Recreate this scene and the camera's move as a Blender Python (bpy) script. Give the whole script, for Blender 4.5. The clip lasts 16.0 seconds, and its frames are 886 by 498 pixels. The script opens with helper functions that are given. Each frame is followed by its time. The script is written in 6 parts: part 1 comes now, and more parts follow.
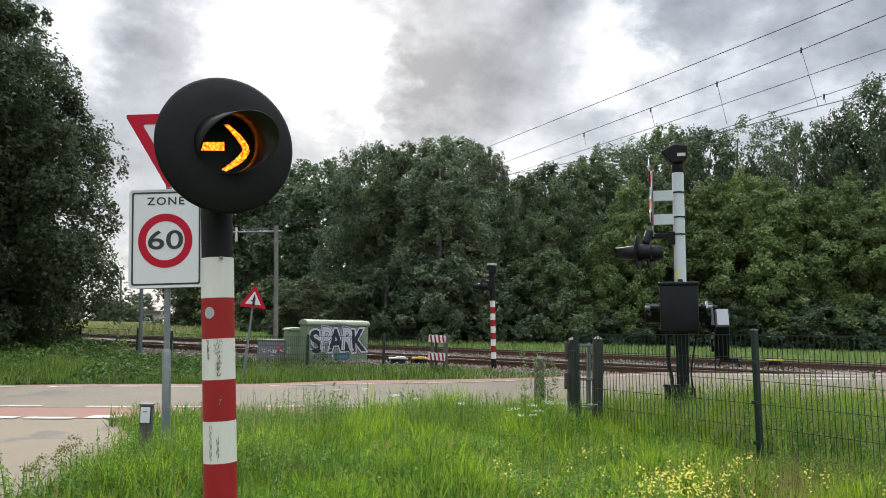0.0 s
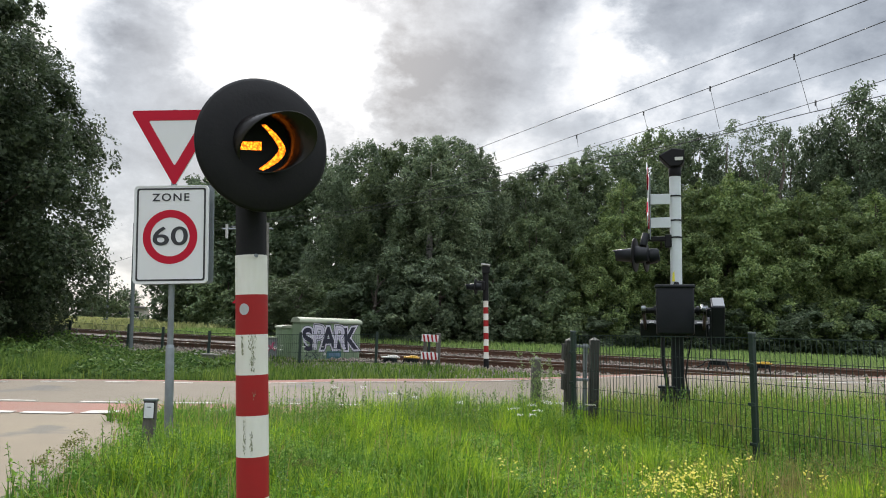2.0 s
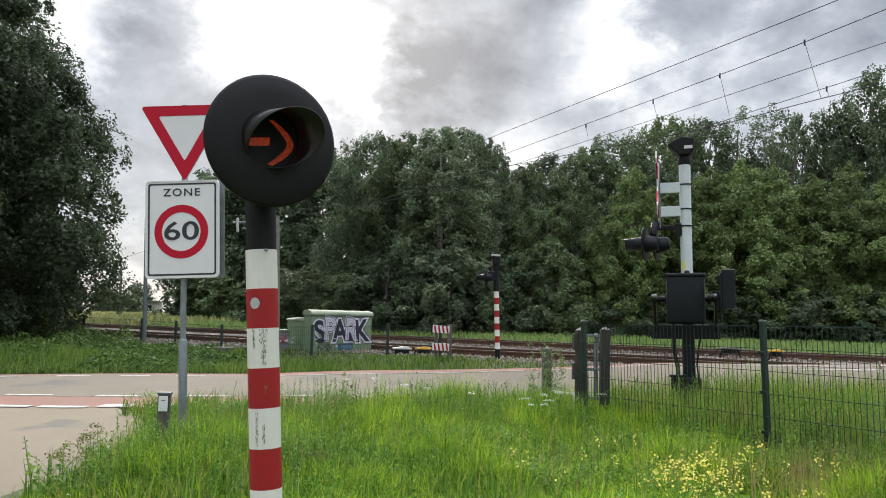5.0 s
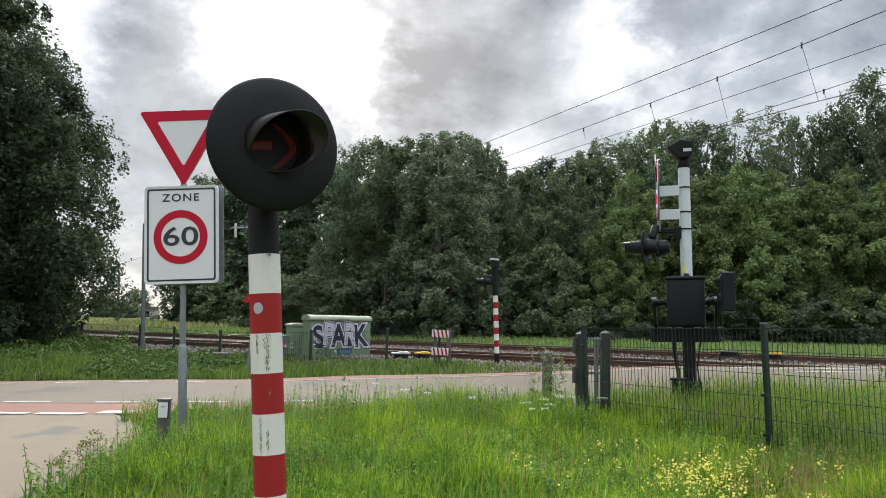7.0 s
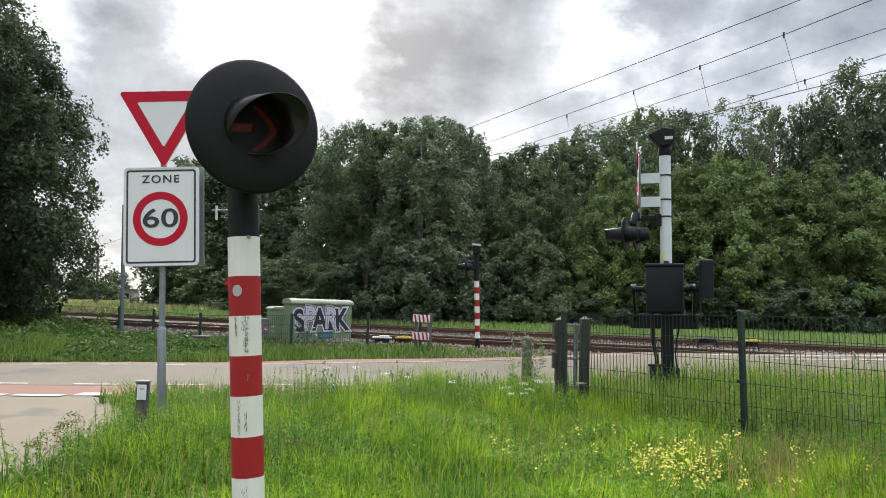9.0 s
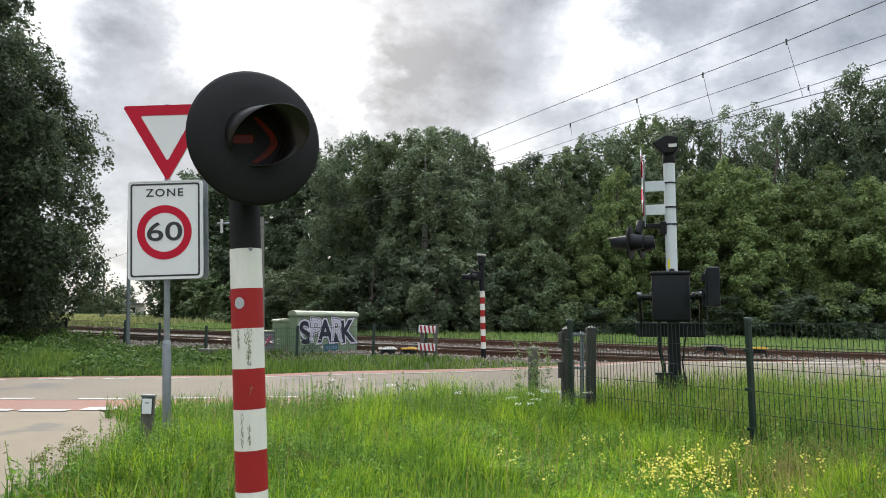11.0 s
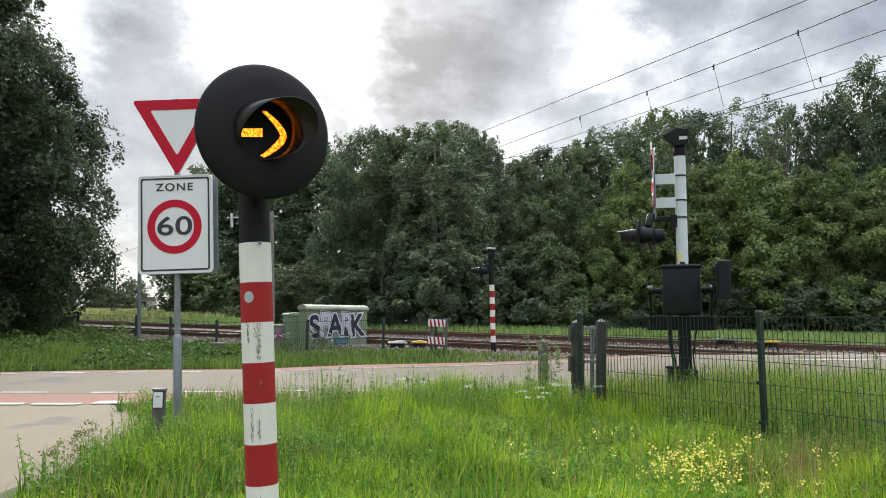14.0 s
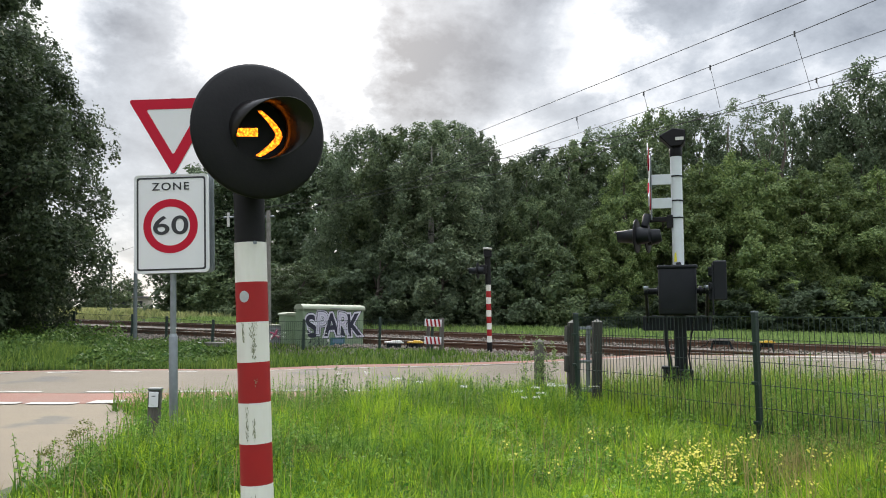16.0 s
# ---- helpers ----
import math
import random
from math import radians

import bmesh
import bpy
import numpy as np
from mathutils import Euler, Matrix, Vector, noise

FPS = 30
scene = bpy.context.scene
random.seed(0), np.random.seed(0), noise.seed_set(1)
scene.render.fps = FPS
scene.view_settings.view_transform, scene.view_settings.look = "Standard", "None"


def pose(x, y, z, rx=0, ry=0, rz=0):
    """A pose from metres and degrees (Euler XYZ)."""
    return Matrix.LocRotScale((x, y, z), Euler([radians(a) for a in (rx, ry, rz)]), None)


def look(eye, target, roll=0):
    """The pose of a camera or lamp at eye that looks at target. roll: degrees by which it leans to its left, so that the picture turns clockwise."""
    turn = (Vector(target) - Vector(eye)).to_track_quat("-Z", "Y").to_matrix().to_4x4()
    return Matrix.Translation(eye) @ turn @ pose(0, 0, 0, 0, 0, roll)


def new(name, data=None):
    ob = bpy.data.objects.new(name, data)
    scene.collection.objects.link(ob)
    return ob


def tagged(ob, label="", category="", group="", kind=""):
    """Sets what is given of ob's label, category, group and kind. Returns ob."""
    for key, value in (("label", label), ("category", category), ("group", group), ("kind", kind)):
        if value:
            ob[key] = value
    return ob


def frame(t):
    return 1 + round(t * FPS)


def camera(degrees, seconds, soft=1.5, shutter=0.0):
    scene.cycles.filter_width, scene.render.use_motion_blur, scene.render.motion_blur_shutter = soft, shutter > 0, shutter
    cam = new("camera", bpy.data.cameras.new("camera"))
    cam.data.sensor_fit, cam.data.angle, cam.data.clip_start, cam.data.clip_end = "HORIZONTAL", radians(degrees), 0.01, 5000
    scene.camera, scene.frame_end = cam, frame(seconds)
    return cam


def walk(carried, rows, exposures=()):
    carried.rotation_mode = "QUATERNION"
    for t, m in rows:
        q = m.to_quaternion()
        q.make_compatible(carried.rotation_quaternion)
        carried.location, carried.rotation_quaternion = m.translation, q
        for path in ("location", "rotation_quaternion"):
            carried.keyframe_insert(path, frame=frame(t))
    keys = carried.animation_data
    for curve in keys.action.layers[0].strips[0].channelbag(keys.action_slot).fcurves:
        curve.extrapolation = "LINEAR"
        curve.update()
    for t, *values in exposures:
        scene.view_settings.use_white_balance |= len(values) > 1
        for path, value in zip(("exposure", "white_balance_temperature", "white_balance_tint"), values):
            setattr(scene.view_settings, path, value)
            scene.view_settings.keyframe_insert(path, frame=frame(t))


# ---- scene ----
cam = camera(57.7, 16.0, soft=1.0)
PATH = [
    (0, (0.206, -0.382, 1.187), (0.165, 1.608, 1.382), 1.4),
    (0.5, (0.204, -0.381, 1.185), (0.151, 1.61, 1.37), 1.7),
    (1, (0.187, -0.383, 1.183), (0.133, 1.607, 1.371), 1.8),
    (1.5, (0.108, -0.404, 1.182), (0.08, 1.586, 1.381), 1.9),
    (2, (0.067, -0.44, 1.18), (0.057, 1.551, 1.375), 2.1),
    (2.5, (0.064, -0.458, 1.183), (0.043, 1.533, 1.367), 2.1),
    (3, (0.068, -0.448, 1.179), (0.04, 1.544, 1.352), 1.9),
    (3.5, (0.08, -0.459, 1.18), (0.042, 1.534, 1.348), 1.6),
    (4, (0.09, -0.462, 1.183), (0.049, 1.531, 1.352), 1.5),
    (6.5, (0.05, -0.456, 1.183), (0.025, 1.536, 1.363), 1.5),
    (7, (0.054, -0.444, 1.181), (0.024, 1.547, 1.364), 1.2),
    (7.5, (0.058, -0.462, 1.183), (0.039, 1.53, 1.365), 1.0),
    (8, (0.059, -0.455, 1.181), (0.062, 1.538, 1.351), 1.4),
    (8.5, (0.058, -0.456, 1.18), (0.069, 1.538, 1.332), 1.9),
    (9, (0.063, -0.455, 1.179), (0.078, 1.539, 1.326), 1.7),
    (11.5, (0.071, -0.435, 1.178), (0.069, 1.558, 1.354), 0.9),
    (12, (0.072, -0.436, 1.179), (0.068, 1.556, 1.352), 0.7),
    (12.5, (0.071, -0.433, 1.178), (0.065, 1.56, 1.345), 0.6),
    (13, (0.073, -0.432, 1.178), (0.065, 1.561, 1.341), 0.7),
    (13.5, (0.073, -0.431, 1.179), (0.057, 1.562, 1.339), 0.9),
    (14, (0.07, -0.425, 1.178), (0.048, 1.568, 1.335), 1.0),
    (14.5, (0.071, -0.426, 1.179), (0.049, 1.567, 1.336), 1.1),
    (15, (0.072, -0.429, 1.178), (0.052, 1.564, 1.341), 0.9),
    (15.5, (0.073, -0.427, 1.179), (0.053, 1.566, 1.342), 1.0),
    (16, (0.075, -0.429, 1.178), (0.061, 1.564, 1.335), 1.1),
]
walk(cam, [(t, look(eye, target, roll)) for t, eye, target, roll in PATH],
     exposures=[(0.0, 0.0), (8.55, 0.0), (9.0, 0.11), (16.0, 0.11)])


# ---- sky and sun ----
SUN_YAW, SUN_UP = -8.0, 24.0
world = bpy.data.worlds.new("overcast_sky")
scene.world = world
world.use_nodes = True
wn, wl = world.node_tree.nodes, world.node_tree.links
wn.clear()


def wnode(kind, **values):
    nd = wn.new(kind)
    for key, value in values.items():
        nd.inputs[key].default_value = value
    return nd


w_out = wn.new("ShaderNodeOutputWorld")
w_bg = wnode("ShaderNodeBackground", Strength=1.0)
w_sky = wn.new("ShaderNodeTexSky")
w_sky.sky_type, w_sky.sun_disc = "NISHITA", False
w_sky.sun_elevation, w_sky.sun_rotation = radians(SUN_UP), radians(SUN_YAW)
w_skydim = wn.new("ShaderNodeVectorMath")
w_skydim.operation = "SCALE"
w_skydim.inputs["Scale"].default_value = 0.012
w_co = wn.new("ShaderNodeTexCoord")
w_map = wn.new("ShaderNodeMapping")
w_map.inputs["Scale"].default_value = (1.0, 1.0, 1.5)
w_map.inputs["Location"].default_value = (1.73, 0.64, 0.35)
w_n1 = wnode("ShaderNodeTexNoise", Scale=7.0, Detail=10.0, Roughness=0.60, Distortion=0.1)
w_n3 = wnode("ShaderNodeTexNoise", Scale=15.0, Detail=7.0, Roughness=0.62)
w_n2 = wnode("ShaderNodeTexNoise", Scale=2.3, Detail=4.0, Roughness=0.5)
w_ramp = wn.new("ShaderNodeValToRGB")
cr = w_ramp.color_ramp
cr.elements[0].position, cr.elements[0].color = 0.52, (0.99, 0.99, 0.99, 1)
cr.elements[1].position, cr.elements[1].color = 0.98, (0.20, 0.225, 0.27, 1)
for at, tone in ((0.63, (0.74, 0.77, 0.82, 1)), (0.73, (0.50, 0.54, 0.60, 1))):
    cr.elements.new(at).color = tone


def w_math(operation, a, b, c=None):
    nd = wn.new("ShaderNodeMath")
    nd.operation = operation
    for k, v in enumerate((a, b, c)):
        if isinstance(v, (int, float)):
            nd.inputs[k].default_value = v
        elif v is not None:
            wl.new(v, nd.inputs[k])
    return nd.outputs["Value"]


# thicker (+) and thinner (-) parts of the cloud: yaw, height and half width in degrees, weight
CLOUDS = [(-3.1, 19.8, 7.5, 0.11), (2.4, 19.5, 7.5, 0.10), (0.4, 16.8, 4.8, 0.09), (5.9, 20.1, 4.8, 0.07), (-5.1, 16.2, 2.7, 0.05), (-21.0, 16.7, 6.8, 0.05), (-23.3, 18.5, 5.2, 0.05), (-19.1, 11.8, 9.0, 0.07), (14.5, 21.5, 4.2, 0.09), (20.2, 19.2, 9.0, 0.03), (25.8, 20.1, 7.5, 0.07), (-25.7, 11.1, 7.5, 0.07), (-11.9, 20.1, 9.0, -0.17), (-7.8, 18.2, 4.6, -0.09), (-15.8, 19.0, 5.2, -0.10), (10.2, 19.4, 4.8, -0.10), (-6.8, 14.4, 2.2, -0.06), (8.6, 16.5, 7.5, -0.06), (4.6, 14.2, 7.5, -0.02), (-4.5, 11.5, 6.0, 0.04), (-26.2, 18.1, 3.9, -0.10), (-22.7, 6.2, 5.0, -0.03), (18.3, 16.1, 10.5, -0.04)]
wl.new(w_co.outputs["Generated"], w_map.inputs["Vector"])
wl.new(w_map.outputs["Vector"], w_n1.inputs["Vector"])
wl.new(w_map.outputs["Vector"], w_n2.inputs["Vector"])
w_bend = wn.new("ShaderNodeVectorMath")
w_bend.operation = "MULTIPLY_ADD"
wl.new(w_map.outputs["Vector"], w_n3.inputs["Vector"])
wl.new(w_n3.outputs["Color"], w_bend.inputs[0])
w_bend.inputs[1].default_value = (0.17, 0.17, 0.17)
wl.new(w_co.outputs["Generated"], w_bend.inputs[2])
w_shift = wn.new("ShaderNodeVectorMath")
w_shift.operation = "SUBTRACT"
w_shift.inputs[1].default_value = (0.085, 0.085, 0.085)
wl.new(w_bend.outputs["Vector"], w_shift.inputs[0])
w_unit = wn.new("ShaderNodeVectorMath")
w_unit.operation = "NORMALIZE"
wl.new(w_shift.outputs["Vector"], w_unit.inputs[0])
thick = w_math("MULTIPLY_ADD", w_n1.outputs["Fac"], 0.80, 0.700 - 0.40 - 0.12 - 0.16)
thick = w_math("MULTIPLY_ADD", w_n3.outputs["Fac"], 0.32, thick)
thick = w_math("MULTIPLY_ADD", w_n2.outputs["Fac"], 0.24, thick)
for yaw, up, wide, weight in CLOUDS:
    nd = wn.new("ShaderNodeVectorMath")
    nd.operation = "DOT_PRODUCT"
    yaw, up = radians(yaw), radians(up)
    nd.inputs[1].default_value = (math.sin(yaw) * math.cos(up), math.cos(yaw) * math.cos(up), math.sin(up))
    wl.new(w_unit.outputs["Vector"], nd.inputs[0])
    near = wn.new("ShaderNodeMapRange")
    near.interpolation_type = "SMOOTHSTEP"
    for key, value in (("From Min", math.cos(radians(wide))), ("From Max", 1.0), ("To Min", 0.0), ("To Max", weight * (0.85 if weight > 0 else 1.0))):
        near.inputs[key].default_value = value
    wl.new(nd.outputs["Value"], near.inputs["Value"])
    thick = w_math("ADD", thick, near.outputs["Result"])
wl.new(thick, w_ramp.inputs["Fac"])
# cloud brightens round the hidden sun
w_dot = wn.new("ShaderNodeVectorMath")
w_dot.operation = "DOT_PRODUCT"
sun_way = Vector((math.sin(radians(SUN_YAW)) * math.cos(radians(SUN_UP)), math.cos(radians(SUN_YAW)) * math.cos(radians(SUN_UP)), math.sin(radians(SUN_UP))))
w_dot.inputs[1].default_value = sun_way
w_glow = wn.new("ShaderNodeMapRange")
w_glow.interpolation_type = "SMOOTHSTEP"
for key, value in (("From Min", 0.97), ("From Max", 1.0), ("To Min", 0.0), ("To Max", 0.06)):
    w_glow.inputs[key].default_value = value
w_add = wn.new("ShaderNodeVectorMath")
w_add.operation = "ADD"
w_add2 = wn.new("ShaderNodeVectorMath")
w_add2.operation = "ADD"
wl.new(w_co.outputs["Generated"], w_dot.inputs[0])
wl.new(w_dot.outputs["Value"], w_glow.inputs["Value"])
wl.new(w_sky.outputs["Color"], w_skydim.inputs[0])
wl.new(w_skydim.outputs["Vector"], w_add.inputs[0])
wl.new(w_ramp.outputs["Color"], w_add.inputs[1])
wl.new(w_add.outputs["Vector"], w_add2.inputs[0])
wl.new(w_glow.outputs["Result"], w_add2.inputs[1])
# an overcast sky is brighter overhead than near the horizon
w_sep = wn.new("ShaderNodeSeparateXYZ")
w_up = wn.new("ShaderNodeMapRange")
for key, value in (("From Min", 0.42), ("From Max", 0.95), ("To Min", 1.0), ("To Max", 4.3)):
    w_up.inputs[key].default_value = value
w_mul = wn.new("ShaderNodeVectorMath")
w_mul.operation = "SCALE"
wl.new(w_co.outputs["Generated"], w_sep.inputs["Vector"])
wl.new(w_sep.outputs["Z"], w_up.inputs["Value"])
wl.new(w_add2.outputs["Vector"], w_mul.inputs[0])
wl.new(w_up.outputs["Result"], w_mul.inputs["Scale"])
wl.new(w_mul.outputs["Vector"], w_bg.inputs["Color"])
wl.new(w_bg.outputs["Background"], w_out.inputs["Surface"])

sun = new("sun", bpy.data.lights.new("sun", "SUN"))
sun.data.energy, sun.data.angle, sun.data.color = 3.1, radians(18), (1.0, 0.94, 0.85)
sun.matrix_world = look(sun_way * 60, (0, 0, 0))


# ---- materials ----
def material(name, base, rough=0.7, metal=0.0, second=None, scale=8.0, amount=0.5, bump=0.0, bump_scale=40.0, spots=None,
             spot_scale=3.0, spot_at=0.62, emit=None, strength=0.0, random_tone=0.0, island_tone=0.0, stretch=(1, 1, 1), through_light=0.0, spec=0.5, whole_tone=0.0):
    """Principled material: base colour with a second tone by noise at two scales, spots of dirt, bump."""
    m = bpy.data.materials.new(name)
    m.use_nodes = True
    nt = m.node_tree
    b = nt.nodes["Principled BSDF"]
    b.inputs["Roughness"].default_value, b.inputs["Metallic"].default_value = rough, metal
    b.inputs["Specular IOR Level"].default_value = spec
    base = (*base, 1)
    b.inputs["Base Color"].default_value = base
    co = nt.nodes.new("ShaderNodeTexCoord")
    mp = nt.nodes.new("ShaderNodeMapping")
    mp.inputs["Scale"].default_value = stretch
    nt.links.new(co.outputs["Object"], mp.inputs["Vector"])
    col = None

    def noise_node(sc, detail=5.0):
        nd = nt.nodes.new("ShaderNodeTexNoise")
        nd.inputs["Scale"].default_value, nd.inputs["Detail"].default_value = sc, detail
        nt.links.new(mp.outputs["Vector"], nd.inputs["Vector"])
        return nd.outputs["Fac"]

    def mixed(fac, a, c):
        mx = nt.nodes.new("ShaderNodeMix")
        mx.data_type = "RGBA"
        nt.links.new(fac, mx.inputs["Factor"])
        for sock, val in ((mx.inputs[6], a), (mx.inputs[7], c)):
            if isinstance(val, tuple):
                sock.default_value = val
            else:
                nt.links.new(val, sock)
        return mx.outputs[2]

    def ramped(fac, lo, hi, top=1.0):
        r = nt.nodes.new("ShaderNodeMapRange")
        for key, value in (("From Min", lo), ("From Max", hi), ("To Max", top)):
            r.inputs[key].default_value = value
        nt.links.new(fac, r.inputs["Value"])
        return r.outputs["Result"]

    if second:
        col = mixed(ramped(noise_node(scale), 0.35, 0.65, amount), base, (*second, 1))
        col = mixed(ramped(noise_node(scale * 7.3, 3.0), 0.4, 0.7, amount * 0.5), col, (*second, 1))
    if spots:
        col = mixed(ramped(noise_node(spot_scale, 8.0), spot_at, spot_at + 0.08, 0.85), col or base, (*spots, 1))
    tone = None
    if random_tone or island_tone:
        if random_tone:
            src = nt.nodes.new("ShaderNodeObjectInfo").outputs["Random"]
        else:
            src = nt.nodes.new("ShaderNodeNewGeometry").outputs["Random Per Island"]
        k = random_tone or island_tone
        hsv = nt.nodes.new("ShaderNodeHueSaturation")
        r = nt.nodes.new("ShaderNodeMapRange")
        r.inputs["To Min"].default_value, r.inputs["To Max"].default_value = 1 - k, 1 + k
        nt.links.new(src, r.inputs["Value"])
        nt.links.new(r.outputs["Result"], hsv.inputs["Value"])
        r2 = nt.nodes.new("ShaderNodeMapRange")
        r2.inputs["To Min"].default_value, r2.inputs["To Max"].default_value = 0.5 + k * 0.05, 0.5 - k * 0.05
        nt.links.new(src, r2.inputs["Value"])
        nt.links.new(r2.outputs["Result"], hsv.inputs["Hue"])
        if col:
            nt.links.new(col, hsv.inputs["Color"])
        else:
            hsv.inputs["Color"].default_value = base
        col = hsv.outputs["Color"]
    if whole_tone:
        # each plant as a whole a little lighter or darker than the next
        hs2 = nt.nodes.new("ShaderNodeHueSaturation")
        r3 = nt.nodes.new("ShaderNodeMapRange")
        r3.inputs["To Min"].default_value, r3.inputs["To Max"].default_value = 1 - whole_tone, 1 + whole_tone
        nt.links.new(nt.nodes.new("ShaderNodeObjectInfo").outputs["Random"], r3.inputs["Value"])
        nt.links.new(r3.outputs["Result"], hs2.inputs["Value"])
        nt.links.new(col, hs2.inputs["Color"])
        col = hs2.outputs["Color"]
    if col:
        nt.links.new(col, b.inputs["Base Color"])
    if bump:
        bp = nt.nodes.new("ShaderNodeBump")
        bp.inputs["Strength"].default_value, bp.inputs["Distance"].default_value = bump, 0.02
        nt.links.new(noise_node(bump_scale, 6.0), bp.inputs["Height"])
        nt.links.new(bp.outputs["Normal"], b.inputs["Normal"])
    if emit:
        b.inputs["Emission Color"].default_value, b.inputs["Emission Strength"].default_value = (*emit, 1), strength
    if through_light:
        tr = nt.nodes.new("ShaderNodeBsdfTranslucent")
        if col:
            nt.links.new(col, tr.inputs["Color"])
        else:
            tr.inputs["Color"].default_value = base
        ms = nt.nodes.new("ShaderNodeMixShader")
        ms.inputs["Fac"].default_value = through_light
        nt.links.new(b.outputs["BSDF"], ms.inputs[1])
        nt.links.new(tr.outputs["BSDF"], ms.inputs[2])
        nt.links.new(ms.outputs["Shader"], nt.nodes["Material Output"].inputs["Surface"])
    return m


M = {}
M["soil"] = material("soil_and_turf", (0.05, 0.08, 0.022), 0.95, second=(0.075, 0.075, 0.035), scale=1.2, amount=0.6, bump=0.6, bump_scale=14)
M["asphalt"] = material("worn_grey_asphalt", (0.160, 0.131, 0.094), 0.9, second=(0.192, 0.159, 0.116), scale=0.8, amount=0.7, bump=0.35, bump_scale=160,
                        spots=(0.115, 0.105, 0.095), spot_scale=0.7, spot_at=0.6)
M["red_asphalt"] = material("faded_red_asphalt", (0.28, 0.125, 0.09), 0.9, second=(0.24, 0.14, 0.105), scale=0.9, amount=0.7, bump=0.35, bump_scale=160)
M["concrete_road"] = material("pale_side_road", (0.250, 0.201, 0.136), 0.92, second=(0.205, 0.168, 0.119), scale=0.6, amount=0.8, bump=0.4, bump_scale=120,
                              spots=(0.145, 0.13, 0.11), spot_scale=1.1, spot_at=0.6)
M["road_paint"] = material("worn_white_road_paint", (0.66, 0.63, 0.58), 0.8, second=(0.36, 0.33, 0.29), scale=9, amount=0.8, bump=0.2, bump_scale=120)
M["ballast"] = material("grey_brown_ballast", (0.20, 0.17, 0.135), 0.95, second=(0.13, 0.11, 0.095), scale=9, amount=0.8, bump=1.0, bump_scale=22)
M["stone"] = material("ballast_stone", (0.185, 0.158, 0.128), 0.9, second=(0.12, 0.095, 0.075), scale=5, amount=0.6, bump=0.4, island_tone=0.45)
M["rail"] = material("rusty_rail_steel", (0.085, 0.045, 0.03), 0.75, 0.2, second=(0.14, 0.07, 0.04), scale=5, amount=0.7, bump=0.3, bump_scale=60)
M["rail_top"] = material("polished_rail_head", (0.42, 0.39, 0.36), 0.32, 0.9, second=(0.25, 0.2, 0.17), scale=3, amount=0.4)
M["sleeper"] = material("concrete_sleeper", (0.20, 0.17, 0.145), 0.9, second=(0.12, 0.09, 0.07), scale=4, amount=0.7, bump=0.4)
M["grass"] = material("meadow_grass", (0.30, 0.47, 0.030), 0.45, island_tone=0.7, second=(0.115, 0.232, 0.018), scale=1.8, amount=0.9, through_light=0.45, spec=0.3)
M["tall_weed"] = material("tall_weed_leaf", (0.18, 0.25, 0.11), 0.6, island_tone=0.4, second=(0.21, 0.27, 0.10), scale=1.0, amount=0.8, through_light=0.35, spec=0.3)
M["bramble"] = material("bramble_leaf", (0.062, 0.122, 0.030), 0.65, island_tone=0.45, second=(0.105, 0.172, 0.040), scale=0.8, amount=0.8, through_light=0.35, spec=0.15)
M["pale_field"] = material("pale_field_grass", (0.27, 0.30, 0.11), 0.7, island_tone=0.3, second=(0.34, 0.34, 0.15), scale=0.2, amount=0.9, through_light=0.35, spec=0.2)
M["dry_grass"] = material("dry_grass", (0.30, 0.25, 0.10), 0.7, island_tone=0.35, through_light=0.35, spec=0.2)
M["weed"] = material("weed_leaf", (0.105, 0.215, 0.034), 0.65, island_tone=0.45, second=(0.15, 0.26, 0.04), scale=1.0, amount=0.8, through_light=0.4, spec=0.15)
M["herb"] = material("small_herb_leaf", (0.17, 0.34, 0.042), 0.6, island_tone=0.5, second=(0.10, 0.22, 0.03), scale=1.4, amount=0.9, through_light=0.45, spec=0.12)
M["verge_grass"] = material("verge_grass", (0.155, 0.272, 0.038), 0.65, island_tone=0.45, second=(0.21, 0.285, 0.055), scale=0.5, amount=0.9, through_light=0.4, spec=0.3)
M["bank_grass"] = material("rough_bank_grass", (0.095, 0.175, 0.030), 0.65, island_tone=0.5, second=(0.14, 0.21, 0.042), scale=0.9, amount=0.9, through_light=0.4, spec=0.2)
M["strip_grass"] = material("mown_strip_grass", (0.21, 0.33, 0.085), 0.65, island_tone=0.35, second=(0.27, 0.36, 0.12), scale=0.5, amount=0.9, through_light=0.4, spec=0.2)
M["seed_head"] = material("seeding_weed", (0.17, 0.175, 0.055), 0.8, island_tone=0.4, second=(0.11, 0.14, 0.035), scale=3.0, amount=0.8, through_light=0.3, spec=0.1)
M["yellow_flower"] = material("yellow_petals", (0.80, 0.72, 0.15), 0.6, island_tone=0.2, through_light=0.4)
M["white_flower"] = material("white_petals", (0.75, 0.75, 0.70), 0.6, island_tone=0.1, through_light=0.3)
M["bark"] = material("grey_brown_bark", (0.09, 0.07, 0.055), 0.9, second=(0.14, 0.12, 0.10), scale=6, amount=0.7, bump=0.8, bump_scale=20, stretch=(1, 1, 0.25))
M["birch_bark"] = material("pale_birch_bark", (0.38, 0.36, 0.33), 0.8, spots=(0.05, 0.045, 0.04), spot_scale=4, spot_at=0.55, stretch=(1, 1, 3))
